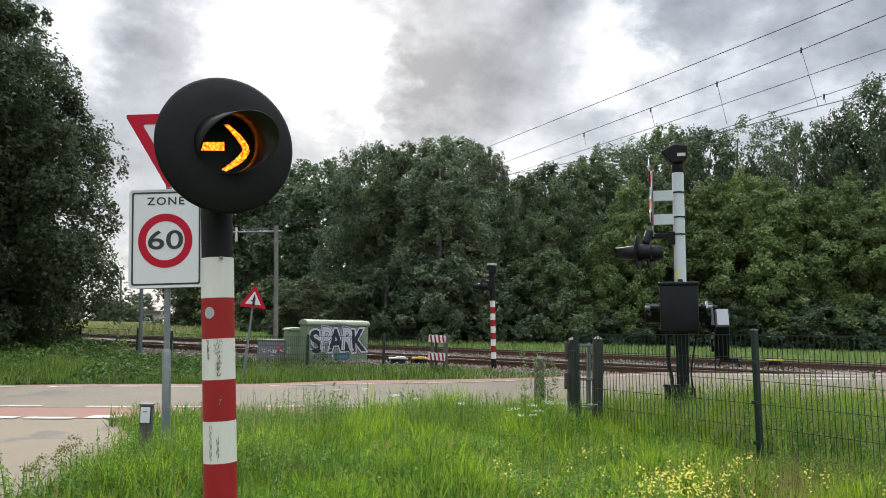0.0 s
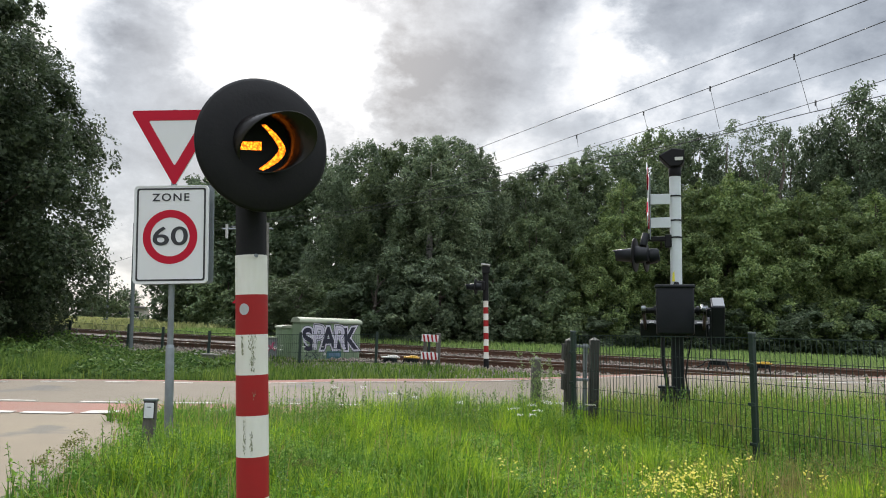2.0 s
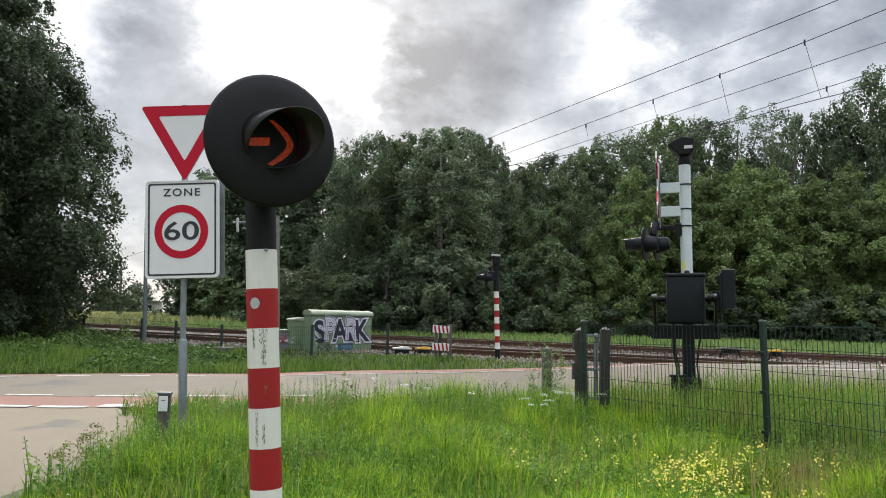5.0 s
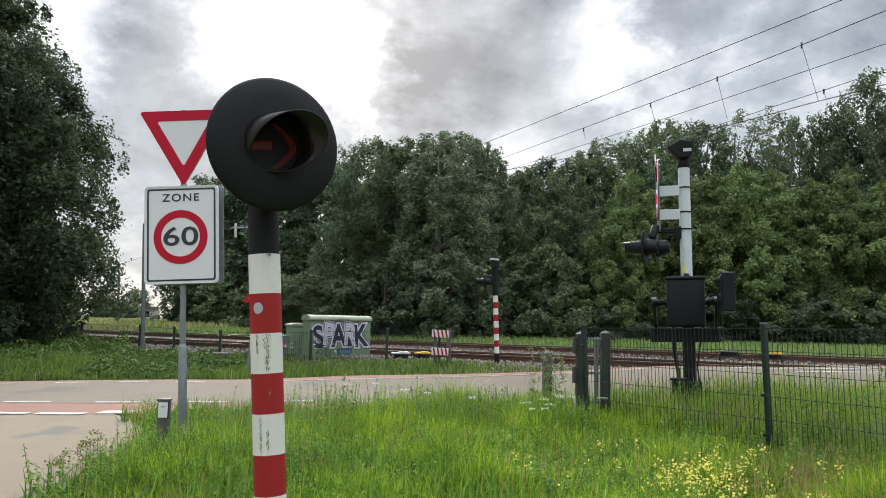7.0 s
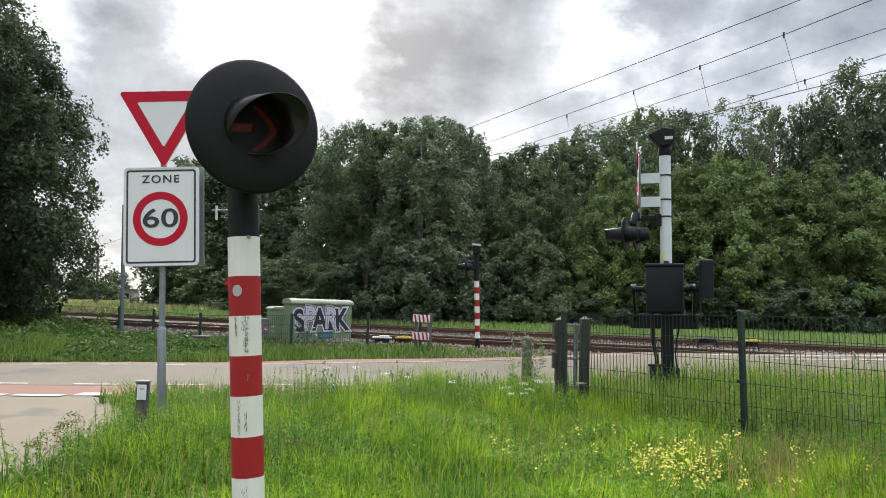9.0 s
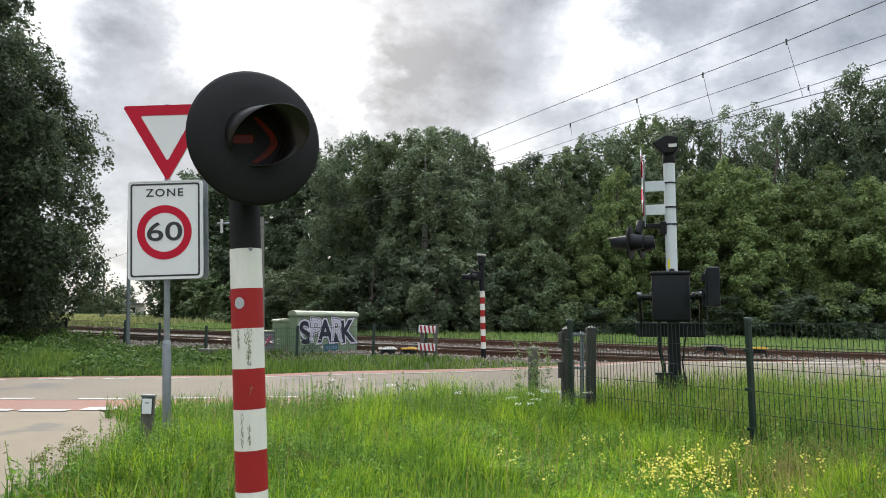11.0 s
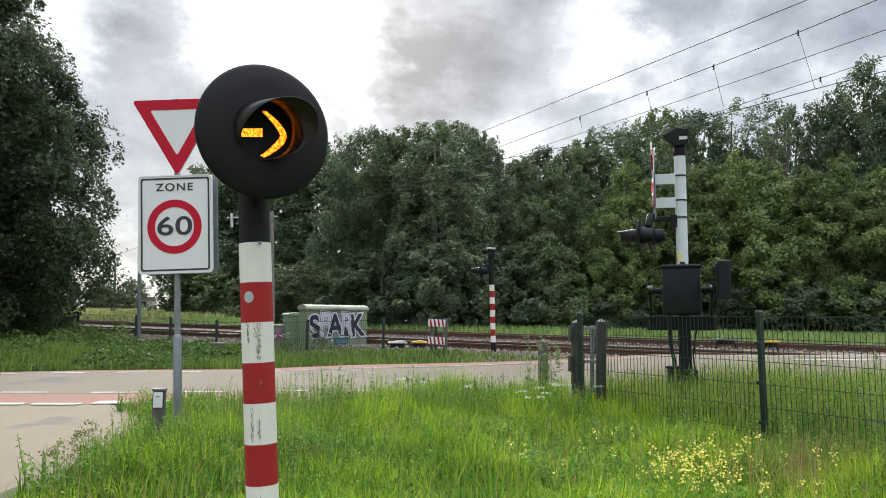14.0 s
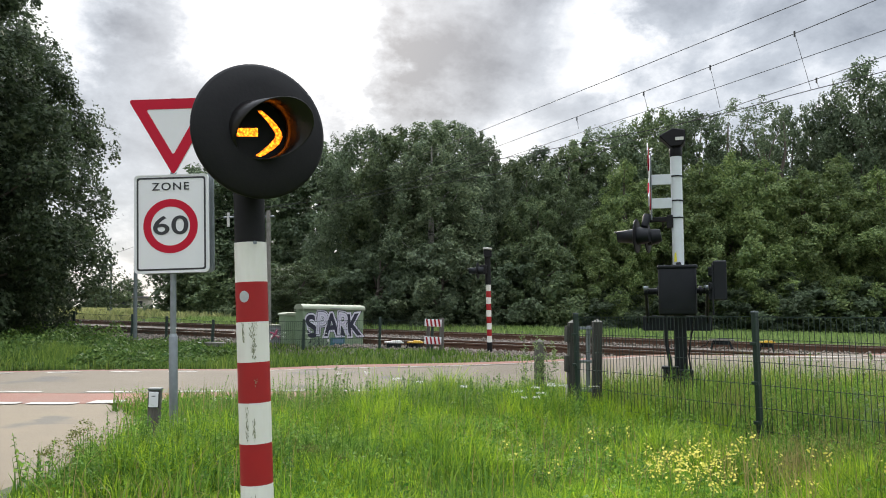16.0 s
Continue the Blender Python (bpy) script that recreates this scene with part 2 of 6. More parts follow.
for key, base, second in (("oak", (0.040, 0.062, 0.031), (0.064, 0.092, 0.042)), ("wood_dark", (0.084, 0.122, 0.068), (0.120, 0.162, 0.084)),
                          ("wood_mid", (0.098, 0.140, 0.066), (0.138, 0.184, 0.082)), ("wood_light", (0.130, 0.186, 0.064), (0.174, 0.236, 0.082)),
                          ("wood_grey", (0.118, 0.162, 0.092), (0.165, 0.208, 0.114))):
    M[key] = material("leaves_" + key, base, 0.55, second=second, scale=0.6, amount=0.9, island_tone=0.45, through_light=0.40, spec=0.3, whole_tone=0.0 if key == "oak" else 0.26)
M["black_paint"] = material("matt_black_paint", (0.0068, 0.0068, 0.0078), 0.55, second=(0.011, 0.0105, 0.011), scale=9, amount=0.7, bump=0.05, bump_scale=90, spec=0.2)
M["black_inside"] = material("satin_black_hood_inside", (0.006, 0.0055, 0.0055), 0.30, second=(0.014, 0.011, 0.010), scale=12, amount=0.6, bump=0.30, bump_scale=14, spec=0.45)
M["dark_machine"] = material("dark_blue_black_paint", (0.006, 0.0075, 0.010), 0.5, second=(0.010, 0.012, 0.015), scale=5, amount=0.7, bump=0.05, spec=0.25)
# sky light on the black frame's upward faces, put in as a paler colour
M["skylit_top"] = material("pale_skylit_top", (0.17, 0.18, 0.185), 0.45, 0.3, second=(0.18, 0.19, 0.2), scale=8, amount=0.5)
M["white_paint"] = material("dirty_white_paint", (0.74, 0.73, 0.68), 0.5, second=(0.62, 0.60, 0.53), scale=5, amount=0.7, bump=0.05,
                            spots=(0.30, 0.31, 0.20), spot_scale=7.0, spot_at=0.69, stretch=(1.6, 1.6, 0.45))
M["red_paint"] = material("faded_red_paint", (0.35, 0.019, 0.021), 0.5, second=(0.27, 0.022, 0.021), scale=4, amount=0.6, bump=0.05,
                          spots=(0.16, 0.04, 0.03), spot_scale=6.0, spot_at=0.70, spec=0.2)
M["moss"] = material("green_black_streaks", (0.30, 0.31, 0.19), 0.9, second=(0.13, 0.14, 0.085), scale=30, amount=0.9, bump=0.3)
M["foil"] = material("grey_round_sticker", (0.42, 0.44, 0.45), 0.5, second=(0.3, 0.31, 0.32), scale=40, amount=0.5)
M["sign_white"] = material("reflective_white_sheet", (0.66, 0.67, 0.68), 0.4, second=(0.62, 0.63, 0.63), scale=3, amount=0.6)
M["sign_red"] = material("reflective_red_sheet", (0.44, 0.010, 0.030), 0.45, second=(0.39, 0.013, 0.032), scale=3, amount=0.5, spec=0.15)
M["sign_black"] = material("sign_black_print", (0.02, 0.021, 0.024), 0.45)
M["galvanised"] = material("dull_galvanised_steel", (0.235, 0.26, 0.275), 0.5, 0.55, second=(0.17, 0.19, 0.20), scale=14, amount=0.7, bump=0.05)
M["concrete"] = material("weathered_concrete", (0.22, 0.21, 0.19), 0.9, second=(0.13, 0.13, 0.10), scale=7, amount=0.7, bump=0.3, bump_scale=50)
M["old_wood"] = material("grey_weathered_timber", (0.050, 0.050, 0.041), 0.9, second=(0.020, 0.021, 0.016), scale=6, amount=0.8, bump=0.7, bump_scale=18, stretch=(3, 3, 0.25))
M["grey_timber"] = material("pale_grey_timber", (0.13, 0.12, 0.105), 0.9, second=(0.07, 0.065, 0.055), scale=6, amount=0.8, bump=0.6, bump_scale=18, stretch=(3, 3, 0.25))
M["fence_green"] = material("dark_green_powder_coat", (0.008, 0.022, 0.017), 0.45, second=(0.012, 0.03, 0.022), scale=8, amount=0.5)
M["cap_grey"] = material("grey_post_cap", (0.10, 0.12, 0.12), 0.5)
M["mast_grey"] = material("light_grey_enamel", (0.58, 0.62, 0.64), 0.4, second=(0.50, 0.54, 0.55), scale=5, amount=0.5, bump=0.03)
M["yellow_mark"] = material("yellow_paint_mark", (0.65, 0.60, 0.04), 0.6)
M["cabinet_green"] = material("pale_green_cabinet_paint", (0.185, 0.255, 0.150), 0.55, second=(0.145, 0.20, 0.125), scale=3, amount=0.7, bump=0.04,
                              spots=(0.13, 0.16, 0.11), spot_scale=2.5, spot_at=0.66)
M["cabinet_roof"] = material("dusty_cabinet_roof", (0.27, 0.30, 0.215), 0.7, second=(0.20, 0.225, 0.155), scale=3, amount=0.7)
M["cabinet_grey"] = material("grey_cabinet_paint", (0.19, 0.20, 0.20), 0.6, second=(0.14, 0.15, 0.15), scale=4, amount=0.6)
M["spray_dark"] = material("indigo_spray_paint", (0.010, 0.010, 0.024), 0.5, second=(0.018, 0.018, 0.045), scale=5, amount=0.6)
M["spray_white"] = material("white_spray_paint", (0.62, 0.61, 0.65), 0.5, second=(0.44, 0.43, 0.52), scale=5, amount=0.8)
M["spray_blue"] = material("pale_blue_spray_paint", (0.12, 0.20, 0.28), 0.5, second=(0.08, 0.13, 0.2), scale=5, amount=0.7)
M["spray_lilac"] = material("lilac_spray_paint", (0.36, 0.33, 0.44), 0.5, second=(0.5, 0.48, 0.55), scale=7, amount=0.7)
M["spray_teal"] = material("teal_spray_paint", (0.03, 0.11, 0.12), 0.5)
M["spray_pink"] = material("pink_spray_paint", (0.42, 0.06, 0.14), 0.6, second=(0.3, 0.08, 0.12), scale=8, amount=0.7)
M["machine_yellow"] = material("machine_yellow", (0.62, 0.38, 0.03), 0.5, second=(0.5, 0.3, 0.03), scale=6, amount=0.5)
M["plastic_white"] = material("off_white_plastic", (0.6, 0.6, 0.56), 0.5, second=(0.45, 0.45, 0.42), scale=6, amount=0.6)
M["wire"] = material("dark_copper_wire", (0.05, 0.05, 0.05), 0.6, 0.3)
M["house"] = material("pale_rendered_wall", (0.42, 0.38, 0.32), 0.9, second=(0.36, 0.33, 0.28), scale=1, amount=0.5)
M["roof"] = material("grey_roof", (0.13, 0.12, 0.12), 0.8, second=(0.09, 0.08, 0.08), scale=1, amount=0.5)
M["dark_glass"] = material("dark_window", (0.02, 0.022, 0.025), 0.15)


# ---- building helpers ----
def mesh_of(name, bm, mat):
    me = bpy.data.meshes.new(name)
    bmesh.ops.recalc_face_normals(bm, faces=bm.faces)
    bm.to_mesh(me)
    bm.free()
    me.materials.append(M[mat])
    return me


def part(name, bm, mat, parent=None, label=""):
    """Links a bmesh as one mesh object under a thing or a part."""
    me = mesh_of(name, bm, mat)
    ob = new(name, me)
    if parent:
        ob.parent = parent
    return tagged(ob, label)


def soft(bm, angle=35):
    """Smooth shading but for sharp edges."""
    for f in bm.faces:
        f.smooth = True
    for e in bm.edges:
        if len(e.link_faces) == 2 and e.calc_face_angle(0) > radians(angle):
            e.smooth = False
    return bm


def thing(name, label, category, group="", at=(0, 0, 0), turn=0, lean=(0, 0), kind=""):
    ob = new(name)
    ob.matrix_basis = pose(*at, lean[0], lean[1], turn)
    return tagged(ob, label, category, group, kind)


def box(size, at=(0, 0, 0), bevel=0.0, segments=2, turn=(0, 0, 0), bm=None):
    bm = bm or bmesh.new()
    m = pose(*at, *turn) @ Matrix.Diagonal((*size, 1))
    made = bmesh.ops.create_cube(bm, size=1, matrix=m)["verts"]
    if bevel:
        edges = list({e for v in made for e in v.link_edges})
        bmesh.ops.bevel(bm, geom=edges, offset=bevel, segments=segments, affect="EDGES", profile=0.5)
    return bm


def tube(a, b, r1, r2=None, segments=16, bm=None, bevel=0.0):
    """A capped round bar from a to b."""
    bm = bm or bmesh.new()
    a, b = Vector(a), Vector(b)
    m = Matrix.Translation((a + b) / 2) @ (b - a).to_track_quat("Z", "Y").to_matrix().to_4x4()
    made = bmesh.ops.create_cone(bm, cap_ends=True, segments=segments, radius1=r1, radius2=r1 if r2 is None else r2, depth=(b - a).length, matrix=m)["verts"]
    if bevel:
        caps = [f for f in {f for v in made for f in v.link_faces} if len(f.verts) > 4]
        bmesh.ops.bevel(bm, geom=list({e for f in caps for e in f.edges}), offset=bevel, segments=2, affect="EDGES", profile=0.5)
    return soft(bm)


def prism(outline, depth, at=(0, 0, 0), bm=None, bevel=0.0):
    """A flat shape in the x-z plane, given as (x, z) points, with its front at y = at[1] and its back depth behind it."""
    bm = bm or bmesh.new()
    front = [bm.verts.new((x + at[0], at[1], z + at[2])) for x, z in outline]
    back = [bm.verts.new((x + at[0], at[1] + depth, z + at[2])) for x, z in outline]
    n = len(outline)
    bm.faces.new(front)
    bm.faces.new(back[::-1])
    for i in range(n):
        bm.faces.new((front[i], back[i], back[(i + 1) % n], front[(i + 1) % n]))
    if bevel:
        bmesh.ops.bevel(bm, geom=bm.edges[:], offset=bevel, segments=1, affect="EDGES")
    return bm


def ring(r_in, r_out, depth, at=(0, 0, 0), segments=48):
    """A flat ring in the x-z plane."""
    bm = bmesh.new()
    rows = []
    for r, y in ((r_in, 0), (r_out, 0), (r_out, depth), (r_in, depth)):
        rows.append([bm.verts.new((at[0] + r * math.cos(2 * math.pi * i / segments), at[1] + y, at[2] + r * math.sin(2 * math.pi * i / segments))) for i in range(segments)])
    for k in range(4):
        for i in range(segments):
            bm.faces.new((rows[k][i], rows[k][(i + 1) % segments], rows[(k + 1) % 4][(i + 1) % segments], rows[(k + 1) % 4][i]))
    return bm


def round_rect(w, h, r, steps=5):
    pts = []
    for cx, cz, a0 in ((w / 2 - r, h / 2 - r, 0), (-w / 2 + r, h / 2 - r, 90), (-w / 2 + r, -h / 2 + r, 180), (w / 2 - r, -h / 2 + r, 270)):
        for i in range(steps + 1):
            a = radians(a0 + 90 * i / steps)
            pts.append((cx + r * math.cos(a), cz + r * math.sin(a)))
    return pts


def frame_shape(outer, inner, depth, at=(0, 0, 0)):
    """A flat closed band between two outlines with as many points each, in the x-z plane."""
    bm = bmesh.new()
    n = len(outer)
    rows = [[bm.verts.new((x + at[0], at[1] + y, z + at[2])) for x, z in line] for line, y in ((inner, 0), (outer, 0), (outer, depth), (inner, depth))]
    for k in range(4):
        for i in range(n):
            bm.faces.new((rows[k][i], rows[k][(i + 1) % n], rows[(k + 1) % 4][(i + 1) % n], rows[(k + 1) % 4][i]))
    return bm


def letters(name, text, size, mat, parent, at, extrude=0.001, fat=0.0, spacing=1.0, shear=0.0, label=""):
    """Words in the built-in font, standing in the x-z plane and facing -y, as one mesh."""
    cu = bpy.data.curves.new(name, "FONT")
    cu.body, cu.size, cu.extrude, cu.offset = text, size, extrude, fat
    cu.align_x, cu.align_y, cu.space_character, cu.shear = "CENTER", "CENTER", spacing, shear
    tmp = bpy.data.objects.new(name, cu)
    scene.collection.objects.link(tmp)
    dg = bpy.context.evaluated_depsgraph_get()
    dg.update()
    me = bpy.data.meshes.new_from_object(tmp.evaluated_get(dg))
    bpy.data.objects.remove(tmp)
    me.name = name
    me.materials.clear()
    me.materials.append(M[mat])
    ob = new(name, me)
    ob.parent = parent
    ob.matrix_basis = pose(*at, 90, 0, 0)
    return tagged(ob, label)


def quick_mesh(name, verts, faces, mat):
    me = bpy.data.meshes.new(name)
    verts, faces = np.asarray(verts, np.float32), np.asarray(faces, np.int32)
    me.vertices.add(len(verts))
    me.vertices.foreach_set("co", verts.ravel())
    k = faces.shape[1]
    me.loops.add(faces.size)
    me.loops.foreach_set("vertex_index", faces.ravel())
    me.polygons.add(len(faces))
    me.polygons.foreach_set("loop_start", np.arange(0, faces.size, k, dtype=np.int32))
    me.update(calc_edges=True)
    me.validate()
    me.materials.append(M[mat])
    return me


# ---- lie of the land ----
TRACK_ANGLE = -30.7
TU = np.array((math.cos(radians(TRACK_ANGLE)), math.sin(radians(TRACK_ANGLE))))
TN = np.array((-TU[1], TU[0]))
TRACK_NEAR, TRACK_FAR, RAIL_TOP = 16.3, 23.5, 0.50


def step(lo, hi, v):
    s = np.clip((v - lo) / (hi - lo), 0, 1)
    return s * s * (3 - 2 * s)


def ground_z(x, y):
    """Height of the bare ground: flat verge, rising to the railway."""
    x, y = np.asarray(x, float), np.asarray(y, float)
    n = x * TN[0] + y * TN[1]
    z = 0.32 * step(11.3, 14.6, n) + 0.16 * step(25.5, 30.0, n)
    return z + 0.03 * np.sin(x * 1.3 + 0.4 * y) * np.cos(0.9 * y) * step(30, 5, np.abs(y))


FAR_EDGE = [(-60, -9), (-20, 7.5), (-11, 11.6), (-7.65, 13.3), (-6.2, 14.1), (-4.4, 14.75), (-2.2, 14.86), (0.0, 14.42), (1.3, 14.18), (2.6, 14.1), (4.2, 14.4), (6.5, 15.0), (9.5, 16.8), (14, 21), (22, 30), (60, 75)]
NEAR_EDGE = [(-60, -20), (-20, 2.5), (-11, 7.0), (-7.65, 8.4), (-6.0, 8.82), (-4.0, 9.12), (-1.8, 9.95), (0.0, 10.35), (1.5, 10.6), (3.2, 10.75), (5.6, 10.8), (8.5, 11.3), (12.0, 13.0), (18, 18), (27, 26), (66, 68)]


def along(line, samples=180):
    """Evenly drawn points of a smoothed line."""
    p = np.array(line, float)
    t = np.arange(len(p))
    q = np.linspace(0, len(p) - 1, samples)
    k = np.clip(q.astype(int), 0, len(p) - 2)
    f = (q - k)[:, None]
    p0, p1, p2, p3 = p[np.clip(k - 1, 0, len(p) - 1)], p[k], p[k + 1], p[np.clip(k + 2, 0, len(p) - 1)]
    return 0.5 * (2 * p1 + (p2 - p0) * f + (2 * p0 - 5 * p1 + 4 * p2 - p3) * f ** 2 + (3 * p1 - p0 - 3 * p2 + p3) * f ** 3)


ROAD_FAR, ROAD_NEAR = along(FAR_EDGE), along(NEAR_EDGE)


def road_z(x, y):
    """Height of the road's surface, which climbs to the rails at the crossing."""
    n = np.asarray(x, float) * TN[0] + np.asarray(y, float) * TN[1]
    return 0.035 + 0.455 * step(10.4, 14.5, n)


def road_point(i, s, lift=0.0):
    p = ROAD_NEAR[i] * (1 - s) + ROAD_FAR[i] * s
    return p[0], p[1], float(road_z(p[0], p[1])) + lift


def road_side(x, y):
    """Which cells lie on the road: 0 at the near edge, 1 at the far edge, for arrays."""
    x, y = np.asarray(x, float), np.asarray(y, float)
    near_y = np.interp(x, ROAD_NEAR[:, 0], ROAD_NEAR[:, 1])
    far_y = np.interp(x, ROAD_FAR[:, 0], ROAD_FAR[:, 1])
    return (y - near_y) / np.maximum(far_y - near_y, 0.1)


def side_road_edge(y):
    """x of the grass's edge along the pale side road."""
    return np.interp(y, (-6, 2, 5.1, 6.6, 8.0, 8.9, 9.6), (-2.1, -2.62, -2.90, -3.14, -3.36, -3.75, -4.6))


def build_ground():
    xs = np.concatenate((np.linspace(-900, -70, 10), np.linspace(-60, -20, 14), np.linspace(-19, 25, 100), np.linspace(26, 70, 14), np.linspace(80, 900, 10)))
    ys = np.concatenate((np.linspace(-600, -30, 8), np.linspace(-25, -3, 10), np.linspace(-2, 40, 100), np.linspace(42, 90, 14), np.linspace(100, 1500, 12)))
    X, Y = np.meshgrid(xs, ys)
    s = road_side(X, Y)
    Z = ground_z(X, Y) - 0.10 * ((s > -0.05) & (s < 1.05))
    n = X * TN[0] + Y * TN[1]
    Z = Z - 0.25 * ((n > 15.0) & (n < 25.0))
    nx, ny = len(xs), len(ys)
    idx = np.arange(nx * ny).reshape(ny, nx)
    faces = np.stack((idx[:-1, :-1], idx[:-1, 1:], idx[1:, 1:], idx[1:, :-1]), -1).reshape(-1, 4)
    ob = new("ground", quick_mesh("ground", np.stack((X, Y, Z), -1).reshape(-1, 3), faces, "soil"))
    tagged(ob, "green grassy ground rising gently to the railway", "ground", kind="structure")


def ribbon(name, mat, s0, s1, label, i0=0, i1=179, lift=0.0, thick=0.08, parent=None, across=3):
    bm = bmesh.new()
    top, low = [], []
    for i in range(i0, i1 + 1):
        row = [road_point(i, s0 + (s1 - s0) * k / across, lift) for k in range(across + 1)]
        top.append([bm.verts.new(p) for p in row])
        low.append([bm.verts.new((row[0][0], row[0][1], row[0][2] - thick)), bm.verts.new((row[-1][0], row[-1][1], row[-1][2] - thick))])
    for a, b, c, d in zip(top, top[1:], low, low[1:]):
        for k in range(across):
            bm.faces.new((a[k], a[k + 1], b[k + 1], b[k]))
        bm.faces.new((c[0], a[0], b[0], d[0]))
        bm.faces.new((a[-1], c[1], d[1], b[-1]))
    ob = part(name, bm, mat, parent)
    if not parent:
        tagged(ob, label, "road", kind="structure")
    return ob


def lane_dash(parent, x0, x1, s, width, lift=0.008):
    """One painted dash along the road at the share s of its width."""
    line = ROAD_NEAR * (1 - s) + ROAD_FAR * s
    bm = bmesh.new()
    rows = []
    for x in np.linspace(x0, x1, 5):
        y = np.interp(x, line[:, 0], line[:, 1])
        z = float(road_z(x, y)) + lift
        rows.append([bm.verts.new((x, y - width / 2, z)), bm.verts.new((x, y + width / 2, z)), bm.verts.new((x, y + width / 2, z - 0.006)), bm.verts.new((x, y - width / 2, z - 0.006))])
    for a, b in zip(rows, rows[1:]):
        for k in range(4):
            bm.faces.new((a[k], a[(k + 1) % 4], b[(k + 1) % 4], b[k]))
    bm.faces.new(rows[0])
    bm.faces.new(rows[-1][::-1])
    part("lane_dash", bm, "road_paint", parent)


def build_road():
    road = ribbon("road", "asphalt", 0.21, 0.945, "worn grey asphalt road bending to a railway crossing")
    for s0, s1 in ((0.0, 0.21), (0.945, 1.0)):
        ribbon("cycle_strip", "red_asphalt", s0, s1, "", lift=-0.002, parent=road, across=2)
    # dashes between the carriageway and the cycle strips
    for k in range(-9, 5):
        lane_dash(road, -5.78 + 0.93 * 1.18 * k, -5.23 + 0.93 * 1.18 * k, 0.232, 0.10)
    for k in range(-9, 3):
        lane_dash(road, -6.66 + 0.84 * k * 1.08, -6.2 + 0.84 * k * 1.08, 0.875, 0.10)
    lane_dash(road, -3.2, 3.6, 0.925, 0.05)
    lane_dash(road, 5.0, 12.5, 0.86, 0.12)
    lane_dash(road, 5.8, 12.5, 0.62, 0.12)
    # give-way blocks across the side road's mouth
    for k in range(-6, 4):
        x = -4.75 + 0.62 * k
        lane_dash(road, x, x + (0.52 if k < 1 else 0.34), -0.005 if k < 1 else 0.02, 0.16 if k < 1 else 0.3)
    # pale side road that joins from the camera's side
    bm = bmesh.new()
    rows = []
    for y in np.linspace(-14, 9.6, 60):
        right = float(side_road_edge(y)) + 0.1
        rows.append([bm.verts.new((x, yy, 0.03)) for x, yy in ((right - 9 - max(0, -y) * 0.3, y - 3.5), (right - 5, y - 1.6), (right, y))] + [bm.verts.new((right + 0.5, y + 0.1, -0.12))])
    for a, b in zip(rows, rows[1:]):
        for k in range(3):
            bm.faces.new((a[k], a[k + 1], b[k + 1], b[k]))
    side = part("side_road", bm, "concrete_road")
    tagged(side, "pale worn side road meeting the main road", "road", kind="structure")


def rail_line(n, u0, u1, parent):
    """One rail with foot, web and head, and its polished top, along the track at the distance n."""
    section = [(-0.075, -0.17), (0.075, -0.17), (0.075, -0.155), (0.015, -0.135), (0.015, -0.05), (0.036, -0.035), (0.036, -0.004), (-0.036, -0.004), (-0.036, -0.035), (-0.015, -0.05), (-0.015, -0.135), (-0.075, -0.155)]
    bm = bmesh.new()
    rows = []
    for u in np.linspace(u0, u1, 30):
        rows.append([bm.verts.new((*(TU * u + TN * (n + a)), RAIL_TOP + h)) for a, h in section])
    for a, b in zip(rows, rows[1:]):
        for k in range(len(section)):
            bm.faces.new((a[k], a[(k + 1) % len(section)], b[(k + 1) % len(section)], b[k]))
    bm.faces.new(rows[0]), bm.faces.new(rows[-1][::-1])
    r = part("rail", bm, "rail", parent)
    bm = bmesh.new()
    a, b = TU * u0 + TN * n, TU * u1 + TN * n
    m = (a + b) / 2
    box((u1 - u0, 0.06, 0.006), (m[0], m[1], RAIL_TOP - 0.001), turn=(0, 0, TRACK_ANGLE), bm=bm)
    part("rail_head", bm, "rail_top", r)


